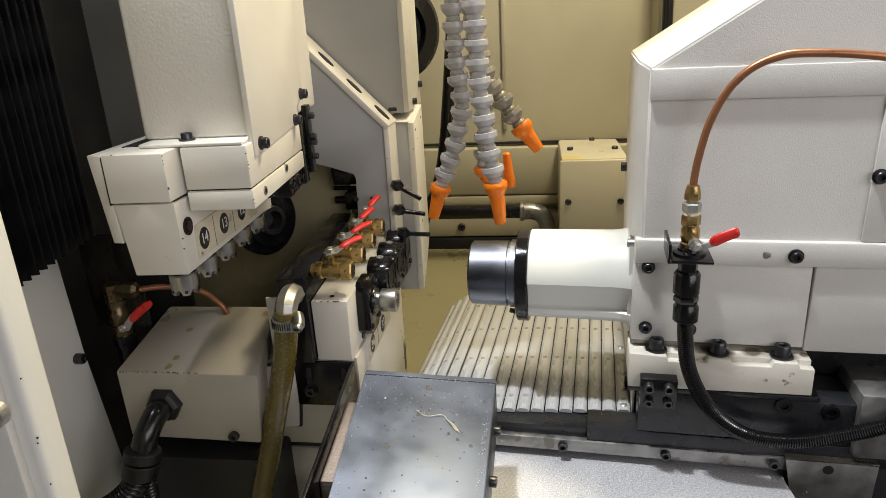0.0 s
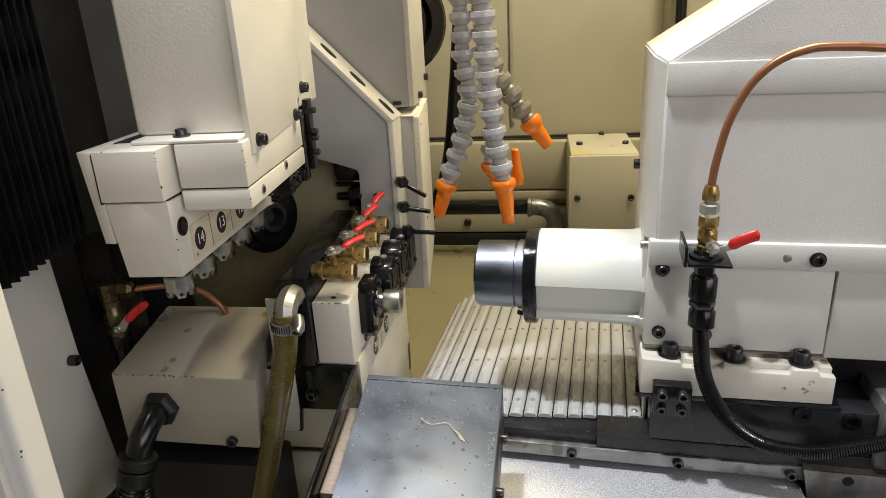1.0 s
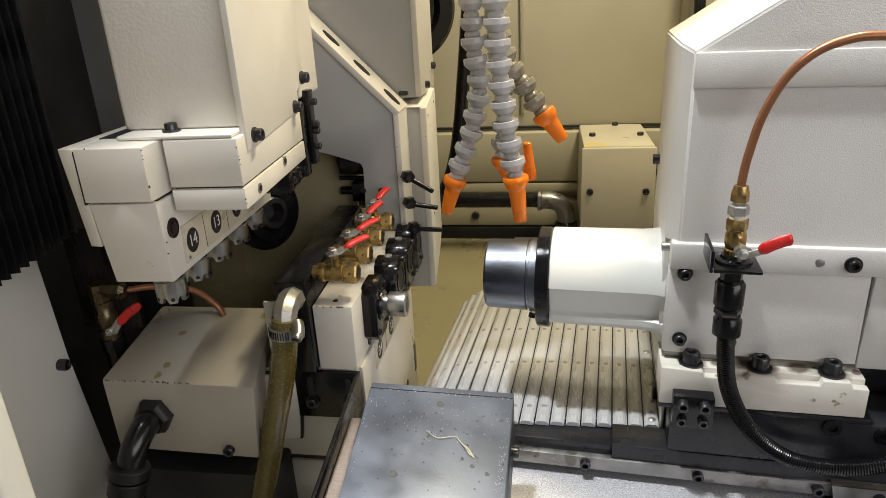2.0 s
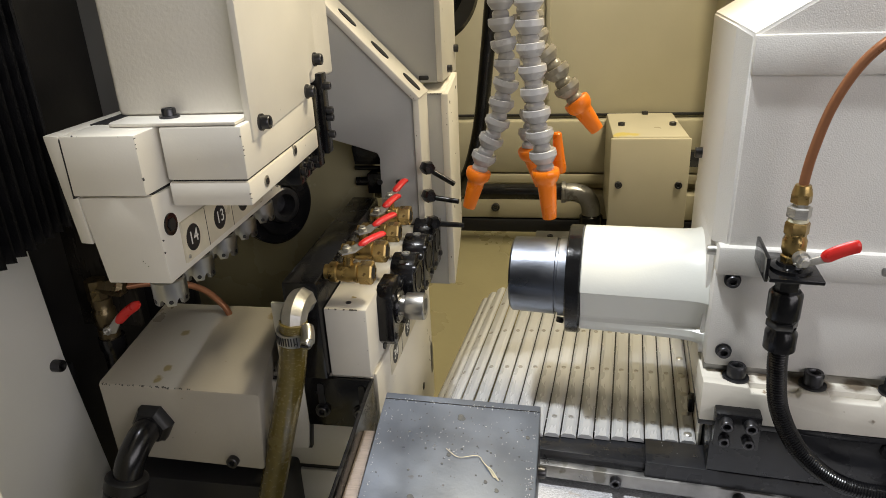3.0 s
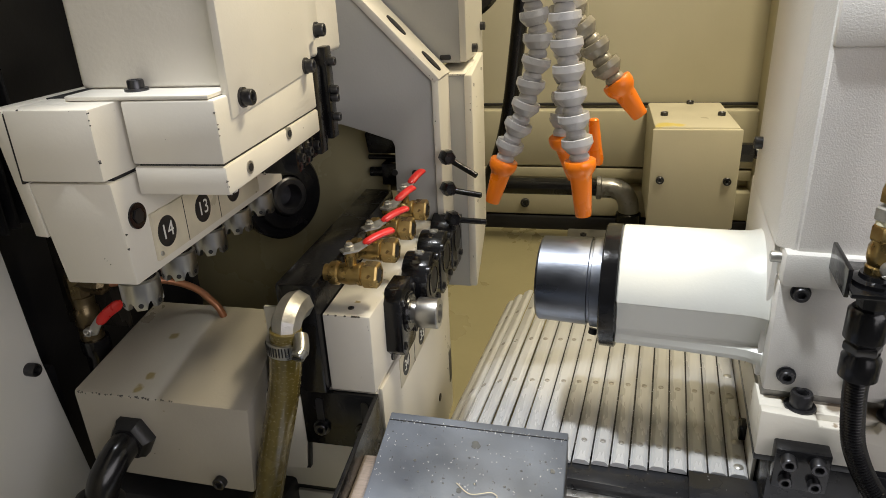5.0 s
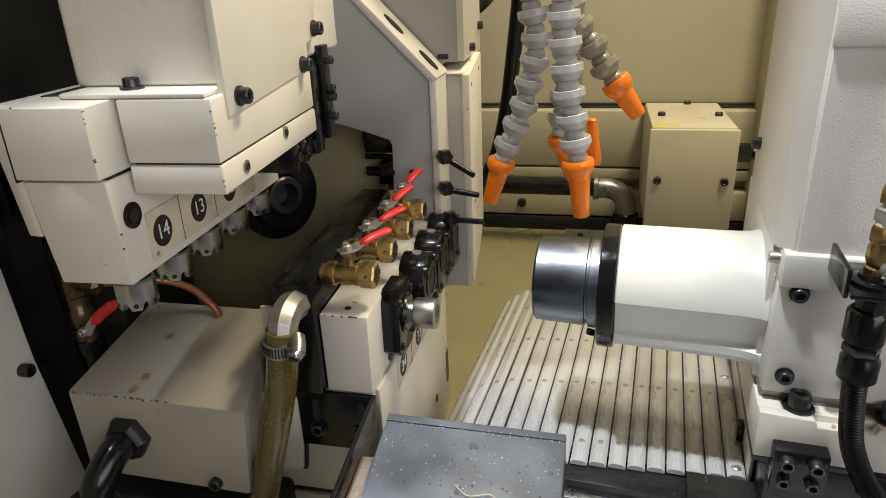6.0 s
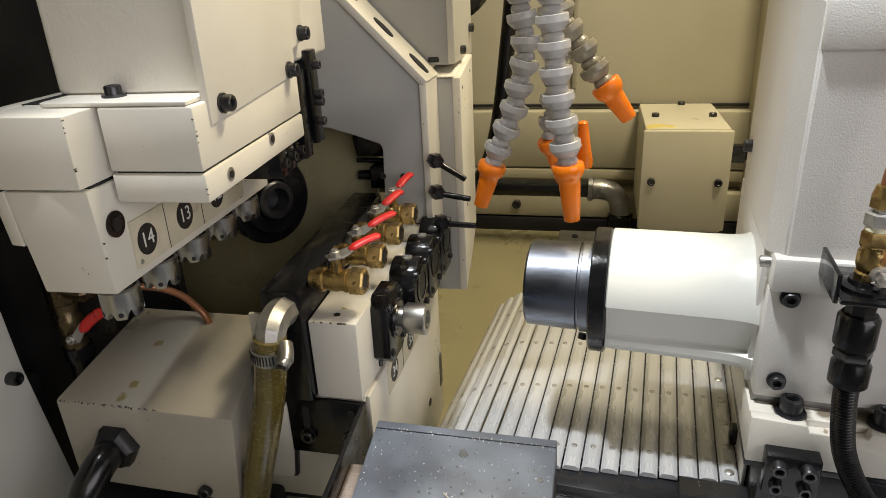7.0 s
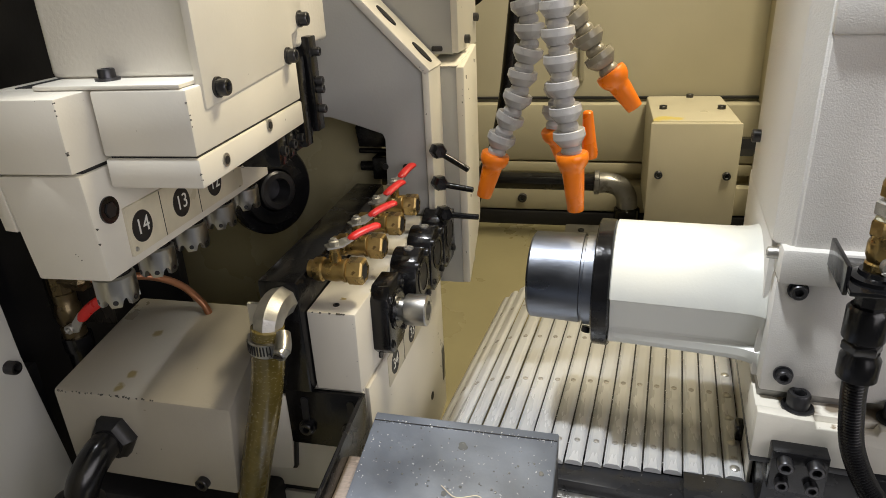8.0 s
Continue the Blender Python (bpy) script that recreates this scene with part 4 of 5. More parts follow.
part("worm_screw", lathe((-0.0905, 0.518, 0.3545), (-0.15, -0.9, -0.3), [(0, 0.0040), (0.004, 0.0040), (0.005, 0.0032)], 16), CHROME, cl)
part("screw_slot", box(-0.0938, -0.0885, 0.5125, 0.5135, 0.3523, 0.3535, 0), INK, cl)

# black slotted bracket under the block
br = thing("slotted_bracket", (-0.088, 0.556, 0.27), "black steel bracket with two adjustment slots", "bracket")
part("plate", box(-0.1145, -0.0625, 0.5535, 0.5575, 0.262, 0.303, 0.001), BLACK, br)
part("cheek", hexa([(-0.0535, 0.38, 0.20), (-0.0655, 0.5575, 0.245), (-0.0655, 0.5575, 0.303), (-0.0535, 0.38, 0.2985)], [(-0.0510, 0.38, 0.20), (-0.0625, 0.5575, 0.245), (-0.0625, 0.5575, 0.303), (-0.0510, 0.38, 0.2985)], 0.0006), BLACK, br)
for x in (-0.102, -0.0715):
    part("slot", prism([(x + 0.0024 * math.cos(k * math.pi / 8), 0.2935 + (0.0024 if k < 8 else 0) + 0.0024 * math.sin(k * math.pi / 8) - (0.012 if k >= 8 else 0)) for k in range(16)], "y", 0.5528, 0.5540, 0), INK, br)
for x in (-0.102, -0.0735):
    screw(br, (x, 0.5535, 0.276), (0, -1, 0), 0.0042, 0.004, None, 0.0055)

# ---- dark sloping plate ----
pl = thing("deflector_plate", (0.004, 0.47, 0.26), "blued steel deflector plate wet with oil drops", "plate")
C = [Vector(p) for p in ((-0.0465, 0.533, 0.3092), (0.0545, 0.555, 0.2902), (0.0550, 0.400, 0.2870), (-0.0345, 0.380, 0.3040))]
part("top", hexa([c - Vector((0, 0, 0.003)) for c in C], C, 0.0008), PLATE, pl)
dn = Vector((0, 0.004, -0.045))
part("side", hexa([C[1] + Vector((-0.004, 0, -0.003)), C[1] + Vector((0.0, 0, -0.003)), C[2] + Vector((0.0, 0, -0.003)), C[2] + Vector((-0.004, 0, -0.003))], [C[1] + dn + Vector((-0.004, 0, 0)), C[1] + dn, C[2] + dn, C[2] + dn + Vector((-0.004, 0, 0))], 0.0005), PLATE_SIDE, pl)
part("side", hexa([C[0] + Vector((0.001, 0, -0.003)), C[0] + Vector((0.004, 0, -0.003)), C[3] + Vector((0.004, 0, -0.003)), C[3] + Vector((0.001, 0, -0.003))], [C[0] + dn + Vector((0.001, 0, 0)), C[0] + dn + Vector((0.004, 0, 0)), C[3] + dn + Vector((0.004, 0, 0)), C[3] + dn + Vector((0.001, 0, 0))], 0.0005), PLATE_SIDE, pl)
part("back", hexa([C[0] + Vector((0.004, 0, -0.003)), C[1] + Vector((-0.004, 0, -0.003)), C[1] + Vector((-0.004, -0.003, -0.003)), C[0] + Vector((0.004, -0.003, -0.003))], [C[0] + dn + Vector((0.004, 0, 0)), C[1] + dn + Vector((-0.004, 0, 0)), C[1] + dn + Vector((-0.004, -0.003, 0)), C[0] + dn + Vector((0.004, -0.003, 0))], 0.0003), PLATE_SIDE, pl)


def on_plate(a, b):
    """A place on the plate's top; a across, b from its far edge to its near one."""
    return (C[0].lerp(C[1], a)).lerp(C[3].lerp(C[2], a), b)


nrm = (C[1] - C[0]).cross(C[3] - C[0]).normalized() * -1
for b in (0.25, 0.62):
    screw(pl, on_plate(1.0, b) + Vector((0, 0, -0.022)), (1, -0.1, 0), 0.0038, 0.005)
FELTB = thing("wear_strip", (-0.053, 0.46, 0.28), "worn brown bronze strip beside the steel plate", "strip")
part("strip", hexa([(-0.0600, 0.5186, 0.270), (-0.0525, 0.519, 0.270), (-0.0435, 0.426, 0.268), (-0.0535, 0.426, 0.268)], [(-0.0600, 0.5186, 0.288), (-0.0525, 0.519, 0.288), (-0.0435, 0.426, 0.287), (-0.0535, 0.426, 0.287)], 0.0005), FELT, FELTB)
for x, y in ((-0.0632, 0.505), (-0.0570, 0.43)):
    screw(FELTB, (x, y, 0.285), (-1, 0, 0), 0.0042, 0.004, ZINC)

# ---- headstock side, in the headstock's own axes ----
F[0] = RIGHT
bed = thing("bed", (0.0, -0.01, 0.2), "dark machine bed casting under the carriage", "bed")
part("side_rail", box(-0.172, -0.034, -0.010, 0.012, 0.2195, 0.2285, 0.0008), BASE_GREY, bed)
part("front_block", box(-0.0345, 0.30, -0.0140, 0.0140, 0.2150, 0.2322, 0.0008), BASE_GREY, bed)
part("rear_block", box(0.0065, 0.30, -0.0136, 0.12, 0.2325, 0.2705, 0.0008), BASE_GREY, bed)
part("lower_core", box(-0.150, 0.40, -0.004, 0.25, 0.12, 0.2215, 0.001), BASE_GREY, bed)
# added dark filler for the shade beside the pan, covers the floor
part("front_apron", box(0.126, 0.45, -0.20, -0.022, 0.10, 0.165, 0.002), BASE_GREY, bed)
part("bright_strip", box(-0.19, 0.125, -0.016, -0.0045, 0.2075, 0.2190, 0.0008), GALV, bed, "stained steel wiper strip")
for u in (-0.0545, 0.030, 0.1134):
    screw(bed, (u, -0.016, 0.2135), (0, -1, 0), 0.0042, 0.005)
for u, z in ((0.116, 0.2665), (0.150, 0.2635), (0.060, 0.262)):
    part("lug_ring", lathe((u, -0.0134, z), (0, -1, 0), [(0, 0.0068), (0.003, 0.0062), (0.003, 0.0035), (0.001, 0.003)], 22), BLACK, bed)
solo("chip_pan", merged(prism([(-0.25, -0.20), (0.150, -0.20), (0.123, -0.020), (0.123, -0.004), (-0.25, -0.004)], "z", 0.194, 0.200, 0.001)), PAN, "brushed oily steel chip pan", "pan", kind="structure")
tab = thing("sheet_bracket", (0.155, -0.02, 0.18), "stained galvanised sheet bracket with one hole", "bracket")
part("plate", hexa([(0.121, -0.0205, 0.221), (0.188, -0.0205, 0.2225), (0.186, -0.0205, 0.172), (0.131, -0.0205, 0.172)], [(0.121, -0.0185, 0.221), (0.188, -0.0185, 0.2225), (0.186, -0.0185, 0.172), (0.131, -0.0185, 0.172)], 0.0004), GALV, tab)
part("fold", box(0.121, 0.188, -0.0205, -0.0125, 0.2205, 0.2225, 0.0005), OILY_SHEET, tab)
part("hole", lathe((0.1525, -0.0203, 0.2145), (0, -1, 0), [(0, 0.0040), (0.0006, 0.0040)], 20), INK, tab)
gd = thing("steel_guard", (0.23, -0.014, 0.226), "pale worn steel guard on the bed", "guard")
part("body", box(0.168, 0.40, -0.020, 0.05, 0.2265, 0.283, 0.003), GALV, gd)

# carriage
ca = thing("carriage", (0.06, 0.03, 0.275), "cream carriage foot with three bolt pockets", "carriage")
scoops = [(0.0262, 0.0575), (0.0740, 0.1050), (0.1225, 0.1345)]
prof = [(-0.0025, 0.2755), (0.1345, 0.2775)]
for a, b in reversed(scoops):
    prof += [(b, 0.3005 if b < 0.13 else 0.3000), (a + 0.0015, 0.3005), (a, 0.3045)] if b > 0.13 else [(b, 0.3045), (b - 0.0015, 0.3005), (a + 0.0015, 0.3005), (a, 0.3045)]
prof += [(-0.0025, 0.3060)]
part("foot_front", prism(prof, "y", -0.016, -0.0085, 0.0010), FOOT_CREAM, ca)
part("foot_core", box(-0.0025, 0.1335, -0.0085, 0.10, 0.2757, 0.3042, 0.0008), FOOT_CREAM, ca)
part("oily_base_plate", box(-0.0025, 0.140, -0.0145, 0.10, 0.2710, 0.2754, 0.0006), BASE_GREY, ca)
part("shim", box(-0.001, 0.045, 0.0035, 0.09, 0.3043, 0.3110, 0.0006), GALV, ca, "oily steel shim plate")
# solid near-black filler holds the shade between foot and headstock
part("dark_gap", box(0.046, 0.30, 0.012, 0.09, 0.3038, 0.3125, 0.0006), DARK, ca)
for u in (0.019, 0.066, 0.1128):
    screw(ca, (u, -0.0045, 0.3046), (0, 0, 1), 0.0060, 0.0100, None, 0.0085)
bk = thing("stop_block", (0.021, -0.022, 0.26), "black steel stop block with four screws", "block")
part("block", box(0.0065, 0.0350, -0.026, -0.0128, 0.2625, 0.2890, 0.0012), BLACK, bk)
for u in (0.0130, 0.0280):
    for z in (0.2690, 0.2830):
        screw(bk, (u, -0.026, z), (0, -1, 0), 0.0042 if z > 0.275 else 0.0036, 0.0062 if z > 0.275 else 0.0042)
# dark block fills the space to read as shade under the cover
solo("bed_shadow_gap", box(0.135, 0.40, 0.03, 0.10, 0.272, 0.31, 0.001), BASE_GREY, "dark block standing for the shade under the headstock cover", "bed", kind="structure")

# headstock
hk = thing("headstock", (0.1, 0.1, 0.31), "grey-white textured headstock with sloping shoulder", "headstock")
part("lower_panel", box(-0.001, 0.1285, 0.0, 0.10, 0.3100, 0.3795, 0.0015), GREY_PAINT, hk)
part("lower_panel", hexa([(0.1290, 0.0, 0.3075), (0.50, 0.0, 0.3105), (0.50, 0.10, 0.3105), (0.1290, 0.10, 0.3075)], [(0.1298, -0.0015, 0.3795), (0.50, -0.0015, 0.3795), (0.50, 0.10, 0.3795), (0.1298, 0.10, 0.3795)], 0.0012), GREY_PAINT, hk)
part("lip", box(-0.001, 0.50, -0.0045, 0.02, 0.3785, 0.3985, 0.0025), GREY_PAINT, hk)


def shoulder(grow, z0):
    """The upper casing's outline, grown outwards."""
    return [(0.0045 - grow, z0), (0.0052 - grow, 0.5255 + grow * 0.6), (0.0052 + 0.16 - grow * 0.5, 0.5255 + 0.0995 + grow * 0.9), (0.50, 0.72 + grow), (0.50, z0)]


bm = bmesh.new()
rings = []
for grow, v in ((0.0, 0.0), (0.0085, 0.0095), (0.0090, 0.012), (0.0090, 0.13)):
    rings.append([bm.verts.new((u, v, z)) for u, z in shoulder(grow, 0.3965)])
for r0, r1 in zip(rings, rings[1:]):
    for i in range(5):
        bm.faces.new((r0[i], r0[(i + 1) % 5], r1[(i + 1) % 5], r1[i]))
bm.faces.new(rings[0]), bm.faces.new(rings[-1])
bmesh.ops.recalc_face_normals(bm, faces=bm.faces)
bmesh.ops.bevel(bm, geom=bm.edges[:], offset=0.0012, segments=2, affect="EDGES")
part("upper_casing", bm, GREY_PAINT, hk)
part("band", box(0.0052, 0.50, -0.0032, 0.006, 0.5035, 0.5260, 0.0012), GREY_PAINT, hk)
part("side_cover", prism([(0.1570, 0.399), (0.50, 0.399), (0.50, 0.5030), (0.1590, 0.5030)], "y", -0.0022, 0.004, 0.0008), GREY_PAINT, hk)
part("side_cheek", box(-0.004, 0.006, 0.014, 0.14, 0.3105, 0.40, 0.001), GREY_PAINT, hk)
for u, v, z in ((0.0100, 0.0, 0.3745), (0.0100, 0.0, 0.3222), (0.0440, 0.0, 0.3222)):
    screw(hk, (u, v, z), (0, -1, 0), 0.0042, 0.0050, None, 0.0052)
screw(hk, (0.1140, -0.0045, 0.3878), (0, -1, 0), 0.0042, 0.0050, None, 0.0055)
screw(hk, (0.1620, -0.0022, 0.4475), (0, -1, 0), 0.0042, 0.0050, None, 0.0055)
screw(hk, (-0.001, 0.0075, 0.3915), (-1, 0, 0), 0.0032, 0.0055, ZINC)
screw(hk, (-0.0045, 0.112, 0.43), (-1, 0, 0), 0.0042, 0.0050)
part("oil_mark", lathe((0.094, -0.0046, 0.388), (0, -1, 0), [(0, 0.0030), (0.0002, 0.0026)], 16, lambda i, s: 1 + 0.1 * math.sin(i * 1.3)), GALV, hk)

# spindle
V0, Z0 = 0.055, 0.3430
sp = thing("main_spindle", (-0.05, V0, Z0), "white spindle housing with dark steel nose", "spindle")
part("nose", lathe((-0.1415, V0, Z0 + 0.001), (1, 0, 0), [(0.010, 0.016), (0.0, 0.018), (0.0, 0.0275), (0.0015, 0.0292), (0.034, 0.0300), (0.0345, 0.0286), (0.036, 0.0286), (0.0365, 0.0308), (0.044, 0.0308), (0.046, 0.034)], 64), NOSE, sp, "blued steel spindle nose")
part("ring", lathe((-0.0985, V0, Z0), (1, 0, 0), [(0, 0.030), (0, 0.0405), (0.001, 0.0418), (0.0100, 0.0418), (0.0110, 0.0405)], 64), BLACK, sp, "black polished clamp ring")
screw(sp, (-0.103, V0 - 0.012, Z0 - 0.0300), (-0.2, -0.35, -1), 0.003, 0.003)


def section(r, fat):
    """The housing's outline: round above, a flat undercut side and a round bead below."""
    g = r - 0.042
    pts = [(V0 + r * math.cos(a), Z0 + r * math.sin(a)) for a in [radians(168) * k / 28 for k in range(29)]]
    pts += [(V0 - 0.0413 - g, Z0 + 0.0075), (V0 - 0.0403 - g, Z0 + 0.0064), (V0 - 0.0350 - g, Z0 - 0.0135)]
    pts += [(V0 - 0.0352 - g, Z0 - 0.0150), (V0 - 0.0364 - g - fat, Z0 - 0.0172), (V0 - 0.0366 - g - fat, Z0 - 0.0205 - fat), (V0 - 0.0352 - g - fat, Z0 - 0.0240 - fat), (V0 - 0.0320, Z0 - 0.0262 - fat)]
    pts += [(V0 + 0.0320, Z0 - 0.0262 - fat), (V0 + 0.0400, Z0 - 0.0135)]
    return pts


bm = bmesh.new()
rings = []
for u, r, fat in ((-0.0875, 0.0405, 0.0), (-0.0868, 0.0418, 0.0), (-0.060, 0.0420, 0.0005), (-0.030, 0.0422, 0.001), (-0.016, 0.0424, 0.0013), (-0.009, 0.0430, 0.0016), (-0.005, 0.0440, 0.0020), (-0.002, 0.0452, 0.0022), (-0.0012, 0.0462, 0.0024)):
    rings.append([bm.verts.new((u, v, z)) for v, z in section(r, fat)])
n_ = len(rings[0])
for r0, r1 in zip(rings, rings[1:]):
    for i in range(n_):
        bm.faces.new((r0[i], r0[(i + 1) % n_], r1[(i + 1) % n_], r1[i]))
bm.faces.new(rings[0]), bm.faces.new(rings[-1])
part("housing", bm, SPINDLE_WHITE, sp, "white enamelled housing", 22)

# ---- coolant valve on the headstock ----
vr = thing("lubrication_valve", (0.035, -0.03, 0.395), "brass ball valve with red lever on black bracket", "valve")
V = -0.030
part("bracket", box(0.0215, 0.0505, -0.046, -0.0045, 0.3945, 0.3970, 0.0006), BLACK, vr)
part("bracket_ear", box(0.0200, 0.0222, -0.040, -0.0045, 0.3920, 0.4070, 0.0006), BLACK, vr)
part("washer", lathe((0.0355, V, 0.397), (0, 0, 1), [(0, 0.0115), (0.002, 0.0115), (0.003, 0.0085), (0.005, 0.0080)], 28), BLACK, vr)


def slim(bm, k=0.84):
    """Draws a fitting closer round the valve's upright axis."""
    for w in bm.verts:
        w.co.x, w.co.y = 0.0352 + (w.co.x - 0.0352) * k, V + (w.co.y - V) * k
    return bm


part("valve_body", slim(merged(lathe((0.0352, V, 0.4015), (0, 0, 1), [(0, 0.0072), (0.004, 0.0075), (0.005, 0.0066), (0.008, 0.0078), (0.014, 0.0078), (0.016, 0.0068), (0.018, 0.0068)], 24), lathe((0.0352, V, 0.4185), (0, 0, 1), [(0, 0.0072), (0.001, 0.0080), (0.007, 0.0080), (0.008, 0.0074)], 6))), BRASS, vr, smooth=25)
part("tape", slim(lathe((0.0351, V, 0.4262), (0, 0, 1), [(0, 0.0060), (0.0006, 0.0066), (0.0034, 0.0063), (0.0042, 0.0056)], 20)), PTFE, vr, "white sealing tape")
part("adapter", slim(lathe((0.0350, V, 0.4290), (0, 0, 1), [(0, 0.0074), (0.0005, 0.0078), (0.0058, 0.0078), (0.0066, 0.0068), (0.0068, 0.0045), (0.0095, 0.0045)], 6)), ZINC, vr, smooth=20)
part("compression_nut", slim(merged(lathe((0.0350, V, 0.4375), (0, 0, 1), [(0, 0.0062), (0.0005, 0.0066), (0.0052, 0.0066)], 6), lathe((0.0350, V, 0.4425), (0, 0, 1), [(0, 0.0064), (0.001, 0.0064), (0.0055, 0.0050), (0.006, 0.003)], 20))), BRASS, vr, smooth=25)
part("pivot", merged(lathe((0.0378, V - 0.006, 0.4068), (0.1, -1, 0), [(0, 0.0045), (0.004, 0.0045)], 18), lathe((0.0382, V - 0.0102, 0.4068), (0.1, -1, 0), [(0, 0.0036), (0.003, 0.0036), (0.0036, 0.002), (0.005, 0.002)], 6)), ZINC, vr)
lev = part("lever", hexa([(0.0335, V - 0.0110, 0.4045), (0.0370, V - 0.0110, 0.4020), (0.0505, V - 0.0110, 0.4065), (0.0500, V - 0.0110, 0.4115)], [(0.0335, V - 0.0095, 0.4045), (0.0370, V - 0.0095, 0.4020), (0.0505, V - 0.0095, 0.4065), (0.0500, V - 0.0095, 0.4115)], 0.0004), ZINC, vr)
g_ = flat_sweep(glide([(0.0478, V - 0.0103, 0.4085), (0.0550, V - 0.0103, 0.4130), (0.0620, V - 0.0103, 0.4162), (0.0660, V - 0.0103, 0.4172)], 5), (-0.5, 0, 0.86), 0.0040, 0.0021)
part("grip", g_, RED, lev, "red vinyl grip")
part("copper_tube", sweep(glide([(0.0350, V, 0.442), (0.0352, V, 0.452), (0.0372, V, 0.4680), (0.0424, V, 0.4910), (0.0520, V, 0.5120), (0.0648, V, 0.5258), (0.0800, V, 0.5328), (0.0985, V, 0.5348), (0.1436, V, 0.5308), (0.22, V + 0.01, 0.515), (0.30, V + 0.028, 0.49), (0.31, V + 0.036, 0.48)], 10), 0.0027, 16), COPPER, vr, "bent copper oil tube")
part("gland_neck", lathe((0.0352, V, 0.382), (0, 0, 1), [(0, 0.0068), (0.0125, 0.0072)], 8), BLACK, vr)
part("gland", merged(lathe((0.0352, V, 0.3655), (0, 0, 1), [(0, 0.0085), (0.001, 0.0095), (0.016, 0.0095), (0.018, 0.0080)], 24), lathe((0.0355, V, 0.3590), (0, 0, 1), [(0, 0.0082), (0.001, 0.0090), (0.0045, 0.0090), (0.0055, 0.0078), (0.007, 0.0078)], 6), lathe((0.0360, V, 0.3435), (0, 0, 1), [(0, 0.0080), (0.001, 0.0092), (0.012, 0.0092), (0.014, 0.0078), (0.016, 0.0078)], 24)), BLACK_PLASTIC, vr)
corrugated("conduit", [(0.0362, V, 0.346), (0.0372, V, 0.328), (0.0425, V, 0.2990), (0.0590, V, 0.2690), (0.0860, V, 0.2480), (0.1199, V, 0.2445), (0.1503, V, 0.2520), (0.1817, V, 0.2640), (0.23, V, 0.29), (0.30, V, 0.30)], 0.0060, 0.0018, vr, BLACK_PLASTIC)

# ---- slatted way cover ----
sc = thing("slatted_way_cover", (-0.1, 0.12, 0.232), "grey aluminium slatted way cover with riveted slats", "way cover")
part("belt", box(-0.145, 0.0, 0.018, 0.27, 0.2270, 0.2291, 0), INK, sc)
slat_me = bpy.data.meshes.new("slat")
bm = prism([(-0.0057, 0.0), (0.0057, 0.0), (0.0057, 0.0013), (0.0042, 0.0029), (0.0027, 0.0036), (-0.0027, 0.0036), (-0.0042, 0.0029), (-0.0057, 0.0013)], "y", 0.0, 0.272, 0)
bm.to_mesh(slat_me)
bm.free()
finish(slat_me, ALU, 20)
riv_me = bpy.data.meshes.new("rivet")
bm = lathe((0, 0, 0), (0, 0, 1), [(-0.0002, 0.0021), (0.0003, 0.0020), (0.0004, 0.0016), (0.0001, 0.0013), (0.0003, 0.0008)], 14)
bm.to_mesh(riv_me)
bm.free()
finish(riv_me, RIVET, 38)
turn = Matrix.Rotation(radians(-5), 4, "Z")
uu, zz, lean = -0.0032, 0.2292, 0.0
for k in range(18):
    if k:
        uu -= 0.0126 * math.cos(lean)
        zz -= 0.0126 * math.sin(lean)
    if k > 12:
        lean = radians(min(75, (k - 12) * 11))
    ob = new("slat", slat_me)
    ob.parent = sc
    ob.matrix_basis = Matrix.Translation(F[0] @ Vector((uu, max(-0.003, 0.0165 + 0.11 * uu), zz)) - origin(sc)) @ turn @ Matrix.Rotation(-lean, 4, "Y")
    for v in (0.018, 0.092, 0.160, 0.225):
        rv = new("rivet", riv_me)
        rv.parent = ob
        rv.matrix_basis = Matrix.Translation((0.0004 * math.sin(k * 3 + v * 40), v + 0.004 * math.sin(k * 0.25), 0.0037))
for v in (0.024, 0.05, 0.078, 0.106, 0.135):
    part("rivet", lathe((-0.0030, v, 0.2327), (0, 0, 1), [(0, 0.0032), (0.0006, 0.0028), (0.0011, 0.0014)], 18), ZINC, sc)
part("end_bracket", box(0.0032, 0.0055, 0.0170, 0.25, 0.2285, 0.30, 0.0004), CREAM, sc)
part("latch", box(-0.0015, 0.0033, 0.052, 0.062, 0.2335, 0.246, 0.001), BLACK, sc)

# ---- segmented coolant hoses ----
F[0] = WORLD


